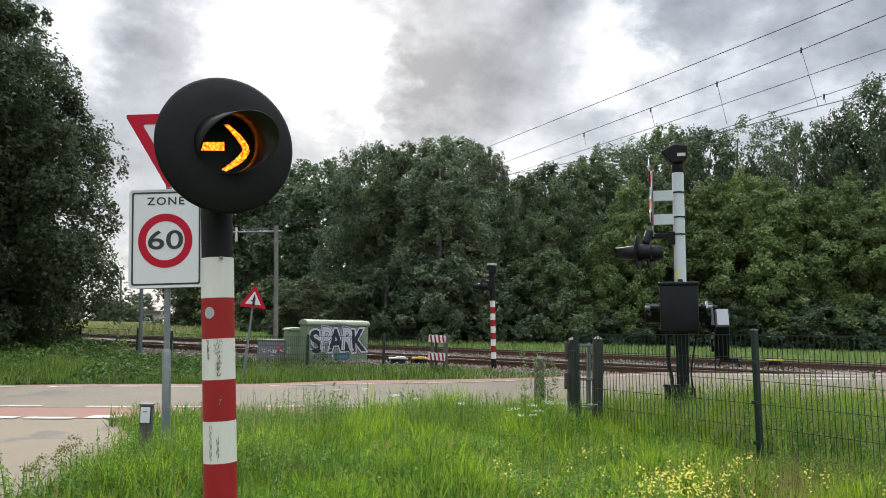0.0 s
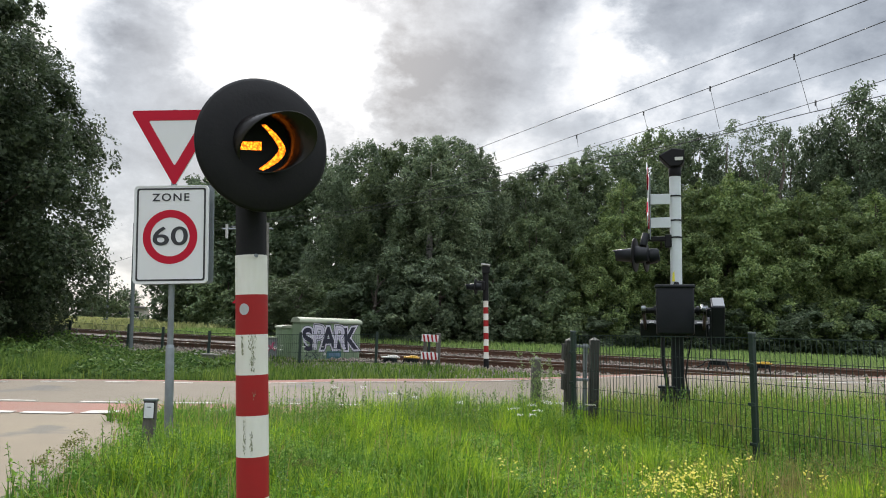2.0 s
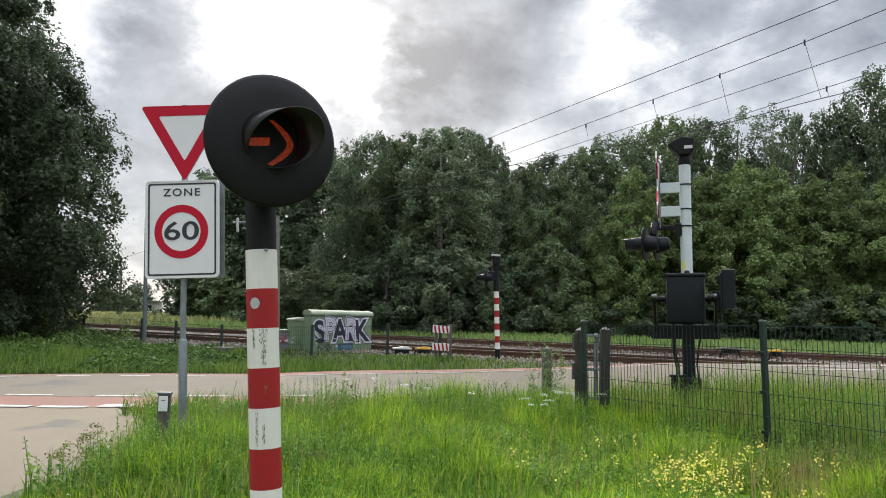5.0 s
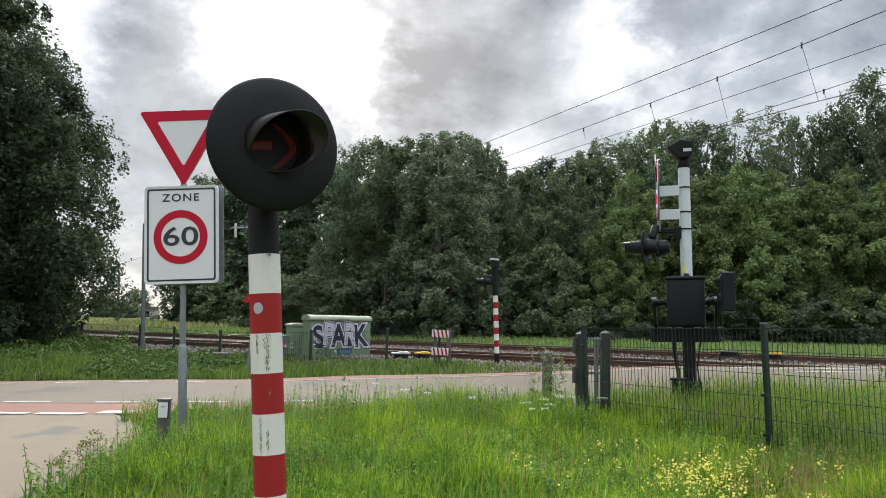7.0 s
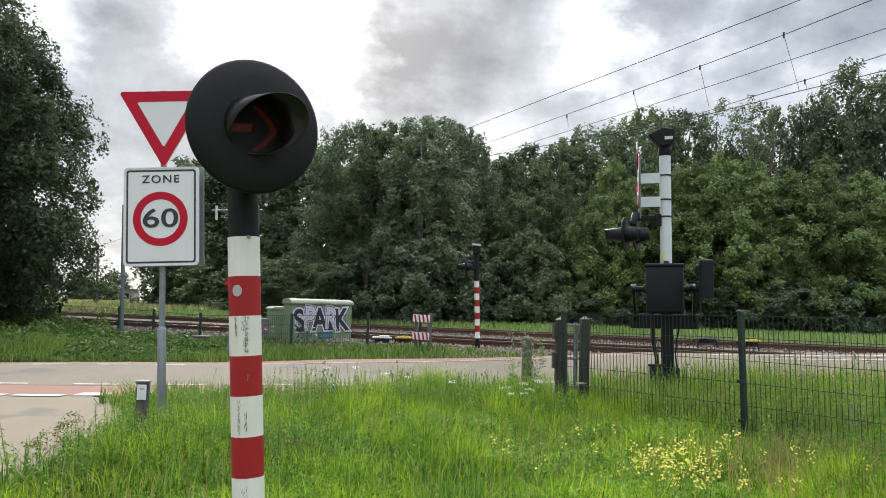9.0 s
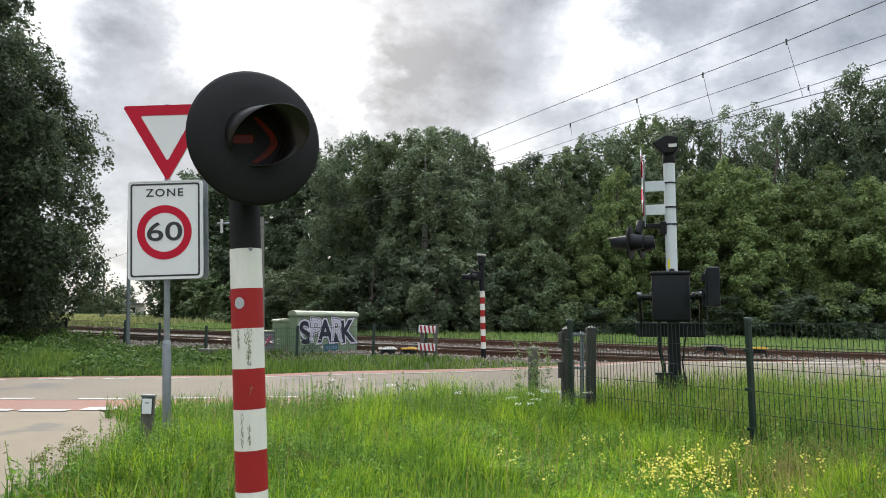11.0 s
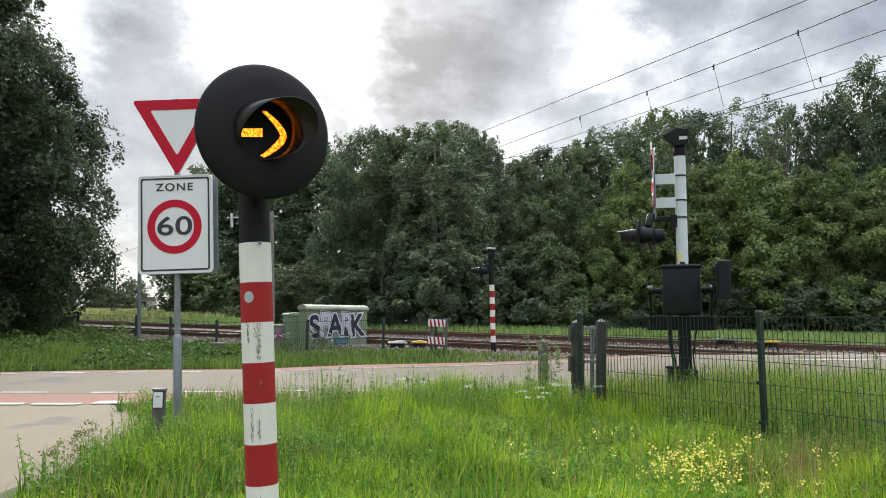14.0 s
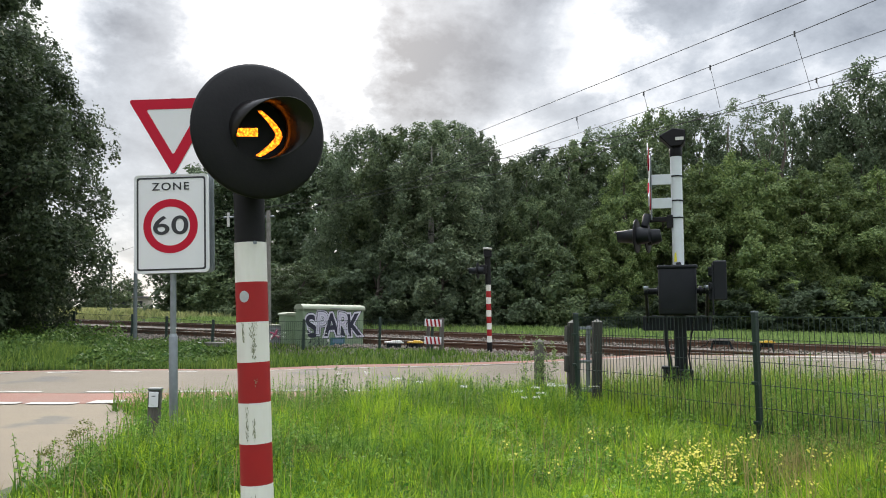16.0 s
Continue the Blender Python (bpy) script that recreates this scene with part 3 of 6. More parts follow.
def build_tracks():
    rng = np.random.default_rng(5)
    for n, word in ((TRACK_NEAR, "nearer"), (TRACK_FAR, "further")):
        bm = bmesh.new()
        rows = []
        for u in np.linspace(-160, 120, 90):
            prof = ((-3.1, -0.31), (-1.55, -0.15), (-0.9, -0.16), (0.9, -0.16), (1.5, -0.17), (2.6, -0.33))
            rows.append([bm.verts.new((*(TU * u + TN * (n + a)), RAIL_TOP + h + rng.normal(0, 0.012))) for a, h in prof])
        for a, b in zip(rows, rows[1:]):
            for k in range(5):
                bm.faces.new((a[k], a[k + 1], b[k + 1], b[k]))
        bed = part("railway_track", bm, "ballast")
        tagged(bed, "rusty railway track on grey-brown ballast", "railway track", "railway tracks", "structure")
        for side in (-0.7535, 0.7535):
            rail_line(n + side, -150, 110, bed)
        first = None
        for k in range(-70, 50):
            p = TU * (k * 0.62) + TN * n
            if first is None:
                me = mesh_of("sleeper", box((0.25, 2.5, 0.16), bevel=0.015, segments=1), "sleeper")
                first = me
            ob = new("sleeper", first)
            ob.parent = bed
            ob.matrix_basis = pose(p[0], p[1], RAIL_TOP - 0.25, 0, 0, TRACK_ANGLE)
    # loose stones
    verts, faces = [], []
    base = np.array(((1, 0, 0), (-1, 0, 0), (0, 1, 0), (0, -1, 0), (0, 0, 1), (0, 0, -1)), float)
    tri = np.array(((4, 0, 2), (4, 2, 1), (4, 1, 3), (4, 3, 0), (5, 2, 0), (5, 1, 2), (5, 3, 1), (5, 0, 3)))
    count = 0
    for n in (TRACK_NEAR, TRACK_FAR):
        for _ in range(20000 if n < 20 else 6000):
            u, a = rng.uniform(-22, 12), rng.uniform(-3.0, 2.4)
            h = np.interp(a, (-3.1, -1.55, 0, 1.5, 2.5), (-0.31, -0.15, -0.15, -0.16, -0.33))
            p = TU * u + TN * (n + a)
            if 0 < road_side(p[0], p[1]) < 1:
                continue
            r = rng.uniform(0.02, 0.05) * rng.uniform(0.7, 1.25, 3)
            q = base * r + rng.normal(0, 0.006, (6, 3))
            t = rng.uniform(0, 6.28)
            c, s = math.cos(t), math.sin(t)
            q = q @ np.array(((c, -s, 0), (s, c, 0), (0, 0, 1)))
            verts.append(q + (p[0], p[1], RAIL_TOP + h + 0.01))
            faces.append(tri + 6 * count)
            count += 1
    ob = new("ballast_stones", quick_mesh("ballast_stones", np.concatenate(verts), np.concatenate(faces), "stone"))
    tagged(ob, "loose grey-brown ballast stones along the tracks", "gravel", kind="stuff")
    # crossing deck between and beside the rails
    deck = None
    for n in (TRACK_NEAR, TRACK_FAR):
        u0 = 0.0
        for a, w in ((-1.25, 0.86), (0.0, 1.34), (1.25, 0.86)):
            for k in range(9):
                u = u0 + (-7.0 if n < 20 else -3.0) + 1.2 * k
                p = TU * u + TN * (n + a)
                if not 0.02 < float(road_side(p[0], p[1])) < 0.98:
                    continue
                if deck is None:
                    deck = thing("crossing_deck", "grey rubber crossing panels between the rails", "level crossing", kind="structure")
                    me_n = {}
                if w not in me_n:
                    me_n[w] = mesh_of("deck_panel", box((1.17, w, 0.1), bevel=0.01, segments=1), "asphalt")
                ob = new("deck_panel", me_n[w])
                ob.parent = deck
                ob.matrix_basis = pose(p[0], p[1], RAIL_TOP - 0.056, 0, 0, TRACK_ANGLE)


build_ground()
build_road()
build_tracks()


# ---- plants ----
def blades(name, xy, height, width, mat, label, category, lean=0.35, seed=1, zs=None, segs=2, parent=None, way=None):
    """Grass: one tapered, bent blade at each place."""
    rng = np.random.default_rng(seed)
    n = len(xy)
    h = height * rng.uniform(0.55, 1.15, n)
    yaw = rng.uniform(0, 2 * math.pi, n)
    if way is not None:
        yaw = way + rng.normal(0, 0.5, n)
    bend = np.abs(rng.normal(0, lean, n)) * h
    face = rng.uniform(0, 2 * math.pi, n)
    wv = np.stack((np.cos(face), np.sin(face)), -1) * (width * rng.uniform(0.6, 1.3, n))[:, None] / 2
    dv = np.stack((np.cos(yaw), np.sin(yaw)), -1) * bend[:, None]
    z0 = ground_z(xy[:, 0], xy[:, 1]) if zs is None else zs
    cols = []
    for k in range(segs + 1):
        f = k / segs
        c = xy + dv * f ** 2.0
        z = z0 + h * (f - 0.30 * f ** 3 * np.abs(bend) / np.maximum(h, 1e-6))
        taper = (1 - f) ** 0.7 if k else 1.0
        if k < segs:
            cols.append(np.concatenate((c - wv * taper, z[:, None]), 1))
            cols.append(np.concatenate((c + wv * taper, z[:, None]), 1))
        else:
            cols.append(np.concatenate((c, z[:, None]), 1))
    V = np.stack(cols, 1)
    m = V.shape[1]
    f = []
    for k in range(segs - 1):
        f += [(2 * k, 2 * k + 1, 2 * k + 3), (2 * k, 2 * k + 3, 2 * k + 2)]
    f.append((2 * segs - 2, 2 * segs - 1, 2 * segs))
    F = (np.array(f)[None] + (np.arange(n) * m)[:, None, None]).reshape(-1, 3)
    me = quick_mesh(name, V.reshape(-1, 3), F, mat)
    ob = new(name, me)
    if parent:
        ob.parent = parent
        return ob
    return tagged(ob, label, category, kind="stuff")


def scatter(rng, count, x0, x1, y0, y1, keep):
    x, y = rng.uniform(x0, x1, count), rng.uniform(y0, y1, count)
    ok = keep(x, y)
    return np.stack((x[ok], y[ok]), -1)


def near_verge(x, y):
    return (road_side(x, y) < -0.015) & (x > side_road_edge(y) + 0.30 * step(9.0, 6.5, y) + 0.08 + 0.12 * np.sin(5 * y))


def patchy(x, y, scale, seed):
    """Cheap smooth noise in 0 to 1."""
    r = np.random.default_rng(seed)
    v = np.zeros_like(x)
    for k in range(5):
        a, p = r.uniform(0, 6.28), r.uniform(0, 6.28)
        f = scale * r.uniform(0.5, 1.8)
        v += np.sin((x * math.cos(a) + y * math.sin(a)) * f + p)
    return np.clip(0.5 + v / 5, 0, 1)


def build_grass():
    rng = np.random.default_rng(11)
    g = scatter(rng, 560000, -4.6, 9.5, 3.4, 11.0, near_verge)
    # thinner towards the sides of the plot
    g = g[rng.uniform(0, 1, len(g)) < np.where(np.abs(g[:, 0]) > 0.62 * (g[:, 1] + 0.45) + 0.5, 0.22, 1.0)]
    # denser nearer to the eye, in tufts
    keep = rng.uniform(0, 1, len(g)) < (0.35 + 0.85 * patchy(g[:, 0], g[:, 1], 4.0, 3)) * np.interp(g[:, 1], (3.4, 5, 11), (0.95, 0.85, 0.5))
    g = g[keep]
    edge = np.clip((g[:, 0] - side_road_edge(g[:, 1]) - 0.2) / 0.8, 0.25, 1)
    tall = (0.10 + 0.18 * patchy(g[:, 0], g[:, 1], 2.2, 4) * patchy(g[:, 0], g[:, 1], 6.0, 14) * 1.6 + 0.16 * step(6.5, 9.0, g[:, 1]) * step(-1.6, -0.4, g[:, 0])) * edge
    tall = tall + 0.15 * np.exp(-((g[:, 0] + 2.35) / 0.75) ** 2) * step(3.9, 5.0, g[:, 1]) * step(6.6, 6.0, g[:, 1]) * edge
    # low where the side road turns in
    tall = tall * (1 - 0.45 * step(6.4, 7.6, g[:, 1]) * step(-1.0, -2.2, g[:, 0]))
    # two blades in three grow in tufts, spread outwards from the root
    roots = g[rng.choice(len(g), len(g) // 26, replace=False)]
    vigour = rng.uniform(0.55, 1.45, len(roots))
    own = rng.integers(0, len(roots), len(g))
    tufted = rng.uniform(0, 1, len(g)) < 0.66
    off = rng.normal(0, 0.028, (len(g), 2))
    order = np.argsort(g[:, 1])
    near = order[np.clip(np.searchsorted(g[order, 1], roots[:, 1]), 0, len(g) - 1)]
    roots_tall = tall[near]
    h_all = np.where(tufted, roots_tall[own] * vigour[own], tall)
    pos = np.where(tufted[:, None], roots[own] + off, g)
    way = np.where(tufted, np.arctan2(off[:, 1], off[:, 0]), rng.uniform(0, 6.28, len(g)))
    blades("meadow_grass", pos, h_all, 0.0076, "grass", "fresh bright green meadow grass on the verge", "grass", 0.75, 1, segs=2, way=way)
    around = scatter(rng, 95000, -4.6, 9.0, -5.0, 3.45, lambda x, y: near_verge(x, y) & ((x - 0.06) ** 2 + (y + 0.45) ** 2 > 0.25))
    blades("trodden_grass", around, 0.13, 0.012, "grass", "shorter green grass round the standing place", "grass", 0.7, 13)
    d = scatter(rng, 16000, -4.3, 9.5, 2.0, 11, near_verge)
    d = d[rng.uniform(0, 1, len(d)) < patchy(d[:, 0], d[:, 1], 1.3, 9) * 0.5 + 0.5 * step(1.5, 4.0, d[:, 0]) * step(7.5, 5.5, d[:, 1])]
    o = np.stack((rng.normal(3.0, 0.75, 1500), rng.normal(5.5, 0.6, 1500)), -1)
    d = np.concatenate((d, o[near_verge(o[:, 0], o[:, 1])]))
    blades("dry_grass_stalks", d, 0.36, 0.0075, "dry_grass", "thin dry straw-coloured grass stalks in the meadow", "grass", 0.45, 2)
    w = scatter(rng, 60000, -4.4, 9.5, 2.5, 11, near_verge)
    w = w[rng.uniform(0, 1, len(w)) < 0.75 * step(0.45, 0.8, patchy(w[:, 0], w[:, 1], 1.1, 21)) + 0.6 * np.exp(-((w[:, 0] + 1.9) / 0.9) ** 2) * step(4.0, 5.0, w[:, 1])]
    blades("verge_weeds", w, 0.28, 0.015, "weed", "dark green broad-leaved weeds among the grass", "weeds", 0.55, 5)
    far = scatter(rng, 140000, -24, 4.6, 11.5, 27, lambda x, y: (road_side(x, y) > 1.01) & (x * TN[0] + y * TN[1] < TRACK_NEAR - 1.9 - 0.9 * step(-3.9, -5.0, x)))
    nn = far[:, 0] * TN[0] + far[:, 1] * TN[1]
    hgt = (0.14 + 0.26 * patchy(far[:, 0], far[:, 1], 0.9, 6)) * np.interp(nn, (10, 14.5), (1.0, 0.6)) * (1 - 0.55 * step(-5.2, -4.2, far[:, 0]) * step(16.4, 17.4, far[:, 1])) + 0.08 * step(-4.5, -8.5, far[:, 0])
    blades("far_verge_grass", far, hgt, 0.021, "bank_grass", "rough green grass between road and railway", "grass", 0.4, 7)
    back = scatter(rng, 72000, -16, 34, 20, 50, lambda x, y: (x * TN[0] + y * TN[1] > 26.2) & (x * TN[0] + y * TN[1] < 38))
    blades("railway_meadow_grass", back, 0.26, 0.05, "strip_grass", "bright green grass strip before the wood", "grass", 0.4, 8)
    mid = scatter(rng, 70000, 2.0, 16, 7, 15, lambda x, y: (road_side(x, y) < -0.01) & (x * 0.866 + y * 0.5 > 6.1))
    blades("fenced_grass", mid, 0.46 + 0.30 * step(7.5, 10.0, mid[:, 1]) * patchy(mid[:, 0], mid[:, 1], 2.0, 51), 0.013, "verge_grass", "long uncut grass behind the mesh fence", "grass", 0.4, 9, segs=2)
    thin = scatter(rng, 6000, 2.0, 12, 7, 13.5, lambda x, y: (road_side(x, y) < -0.01) & (x * 0.866 + y * 0.5 > 6.1))
    blades("fenced_dry_stalks", thin, 0.62, 0.0085, "dry_grass", "thin straw-coloured stalks in the long grass", "grass", 0.3, 19)
    fld = scatter(rng, 26000, -60, -14, 42, 112, lambda x, y: (x * TN[0] + y * TN[1] > 27))
    blades("far_field_grass", fld, 0.5, 0.30, "pale_field", "pale grass of the field past the railway", "grass", 0.4, 12)
    # leafy weeds: round the sign, along the crest of the verge, before and behind the fence
    spots = ((-1.95, 5.5, 0.34, 0.45, 190, 0.22, 0.40), (-1.35, 5.8, 0.35, 0.45, 110, 0.20, 0.36), (-0.9, 8.6, 0.6, 0.35, 90, 0.28, 0.52), (0.5, 8.9, 0.7, 0.35, 90, 0.26, 0.48),
             (1.2, 8.4, 0.4, 0.4, 50, 0.3, 0.5), (2.2, 6.7, 0.45, 0.4, 80, 0.2, 0.40), (3.1, 5.7, 0.5, 0.4, 90, 0.22, 0.42), (4.3, 7.6, 0.8, 0.7, 150, 0.4, 0.8), (3.5, 8.6, 0.8, 0.6, 90, 0.35, 0.7),
             (0.2, 6.9, 0.7, 0.6, 60, 0.15, 0.30), (-0.6, 5.8, 0.6, 0.5, 60, 0.14, 0.28), (1.1, 5.6, 0.5, 0.4, 40, 0.14, 0.26), (2.9, 7.9, 0.5, 0.6, 60, 0.3, 0.55), (6.2, 8.6, 0.9, 0.8, 110, 0.4, 0.8))
    at = np.concatenate([np.stack((rng.normal(cx, sx, n), rng.normal(cy, sy, n), rng.uniform(lo, hi, n)), -1) for cx, cy, sx, sy, n, lo, hi in spots])
    at = at[near_verge(at[:, 0], at[:, 1])]
    leafy_stalks("leafy_weeds", at[:, :2], at[:, 2], 0.030, 30, "weed", rng, "mid-green leafy weeds among the meadow grass", "weeds")
    # low herbs between the blades
    q = scatter(rng, 130000, -4.0, 6.0, 3.8, 9.6, near_verge)
    q = q[(rng.uniform(0, 1, len(q)) < 0.15 + 0.85 * step(0.42, 0.75, patchy(q[:, 0], q[:, 1], 3.1, 61))) & (np.abs(q[:, 0]) < 0.62 * (q[:, 1] + 0.45) + 0.4)]
    z = ground_z(q[:, 0], q[:, 1]) + rng.uniform(0.02, 0.17, len(q)) * (0.5 + 0.9 * patchy(q[:, 0], q[:, 1], 2.2, 4))
    V, F = facing_leaves(np.concatenate((q, z[:, None]), 1), rng.normal(0, 0.55, (len(q), 3)) + np.array((0, -0.1, 0.8)), 0.022, rng)
    tagged(new("meadow_herbs", quick_mesh("meadow_herbs", V, F, "herb")), "small-leaved herbs and clover in the meadow grass", "herbs", kind="stuff")
    # bramble bank along the far side of the road, under the oak, in uneven mounds
    def mound(x, y):
        lump = patchy(x, y, 2.3, 31) * patchy(x, y, 4.6, 35) * 1.9
        high = 0.13 + 0.13 * step(-4.6, -7.5, x) + 0.14 * step(-8.0, -11.0, x)
        return high * (0.30 + 1.0 * lump) * np.clip((road_side(x, y) - 1.02) / 0.10, 0.15, 1)

    b = scatter(rng, 190000, -26, -4.6, 11.2, 22, lambda x, y: (road_side(x, y) > 1.03) & (x * TN[0] + y * TN[1] < 13.6) & (y > 1.3 * -x - 13))
    hb = mound(b[:, 0], b[:, 1])
    gx = (mound(b[:, 0] + 0.12, b[:, 1]) - hb) / 0.12
    gy = (mound(b[:, 0], b[:, 1] + 0.12) - hb) / 0.12
    depth = rng.uniform(0, 1, len(b)) ** 1.7
    z = ground_z(b[:, 0], b[:, 1]) + hb * (1 - 0.6 * depth) + rng.normal(0, 0.02, len(b))
    face = np.stack((-gx * 0.8, -gy * 0.8, np.full(len(b), 0.8)), -1) + rng.normal(0, 0.45, (len(b), 3))
    V, F = facing_leaves(np.concatenate((b, z[:, None]), 1), face, 0.062, rng)
    tagged(new("bramble_bank", quick_mesh("bramble_bank", V, F, "bramble")), "dense green brambles and nettles beside the road", "brambles", kind="stuff")


def leaf_quads(pts, size, rng):
    """Folded leaf-like quads at the points: arrays of corners and faces."""
    n = len(pts)
    s = size * rng.uniform(0.6, 1.35, n)
    a = rng.normal(0, 1, (n, 3))
    a[:, 2] = a[:, 2] * 0.55
    a /= np.linalg.norm(a, axis=1)[:, None]
    b = np.cross(a, rng.normal(0, 1, (n, 3)))
    b /= np.maximum(np.linalg.norm(b, axis=1)[:, None], 1e-6)
    c = np.cross(a, b)
    L, W = a * s[:, None], b * (s * 0.42)[:, None]
    fold = c * (s * 0.12)[:, None]
    V = np.stack((pts - L * 0.5, pts + W + fold + L * 0.05, pts + L * 0.55, pts - W + fold + L * 0.05), 1).reshape(-1, 3)
    F = (np.arange(n) * 4)[:, None] + np.array((0, 1, 2, 3))[None]
    return V, F


def leafy_stalks(name, xy, height, leaf, per, mat, rng, label, category):
    """Upright weeds: a thin stalk with pairs of drooping leaves, smaller towards the top."""
    n = len(xy)
    lean = rng.normal(0, 0.10, (n, 2)) * height[:, None]
    base = np.concatenate((xy, ground_z(xy[:, 0], xy[:, 1])[:, None]), 1)
    own = np.repeat(np.arange(n), per)
    f = np.tile((np.arange(per) + 0.5) / per, n) * 0.86 + 0.14
    a = np.tile(np.arange(per) * 1.9, n) + rng.normal(0, 0.4, n * per)
    out = np.stack((np.cos(a), np.sin(a), rng.normal(-0.05, 0.35, n * per)), -1)
    side = np.stack((-np.sin(a), np.cos(a), rng.normal(0, 0.25, n * per)), -1)
    s = leaf * (1.15 - 0.75 * f) * rng.uniform(0.7, 1.3, n * per)
    root = base[own] + np.concatenate((lean[own] * f[:, None] ** 1.5, (height[own] * f)[:, None]), 1)
    drop = np.array((0, 0, -0.35))
    tip = root + (out + drop) * (s * 1.5)[:, None]
    mid_up = root + out * (s * 0.75)[:, None]
    V = np.stack((root, mid_up + side * (s * 0.42)[:, None], tip, mid_up - side * (s * 0.42)[:, None]), 1).reshape(-1, 3)
    F = (np.arange(n * per) * 4)[:, None] + np.array((0, 1, 2, 3))[None]
    # stalks as narrow upright strips
    w = np.array((0.0035, 0.0, 0.0))
    top = base + np.concatenate((lean, height[:, None]), 1)
    V2 = np.stack((base - w, base + w, top + w * 0.5, top - w * 0.5), 1).reshape(-1, 3)
    F2 = (np.arange(n) * 4)[:, None] + np.array((0, 1, 2, 3))[None] + len(V)
    ob = new(name, quick_mesh(name, np.concatenate((V, V2)), np.concatenate((F, F2)), mat))
    return tagged(ob, label, category, kind="stuff")


def leaf_cloud(name, pts, size, mat, rng, label, category):
    V, F = leaf_quads(pts, size, rng)
    ob = new(name, quick_mesh(name, V, F, mat))
    return tagged(ob, label, category, kind="stuff")


def limb_path(rng, a, b, r1, r2, bm, wob=0.06, n=5):
    a, b = Vector(a), Vector(b)
    last, lr = a, r1
    for k in range(1, n + 1):
        f = k / n
        p = a.lerp(b, f) + Vector(rng.normal(0, wob * (b - a).length * (1 - f * 0.5) * 0.5, 3)) * (0 if k == n else 1)
        r = r1 + (r2 - r1) * f
        tube(last, p, lr, r, 8, bm)
        last, lr = p, r


CROWNS = {
    # height share and radius share of the crown's envelope
    "round": ((0, 0.12, 0.35, 0.6, 0.78, 0.9, 1.0), (0.80, 0.95, 1.0, 0.96, 0.82, 0.62, 0.22)),
    "cone": ((0, 0.15, 0.4, 0.65, 0.85, 1.0), (0.90, 1.0, 0.88, 0.62, 0.36, 0.06)),
    "slim": ((0, 0.2, 0.5, 0.75, 0.9, 1.0), (0.66, 0.9, 1.0, 0.86, 0.62, 0.2)),
    "oak": ((0, 0.10, 0.15, 0.19, 0.30, 0.40, 0.47, 0.55, 0.61, 0.65, 0.85, 1.0), (0.80, 0.87, 0.93, 0.955, 0.965, 0.96, 0.89, 0.765, 0.68, 0.63, 0.35, 0.06)),
}


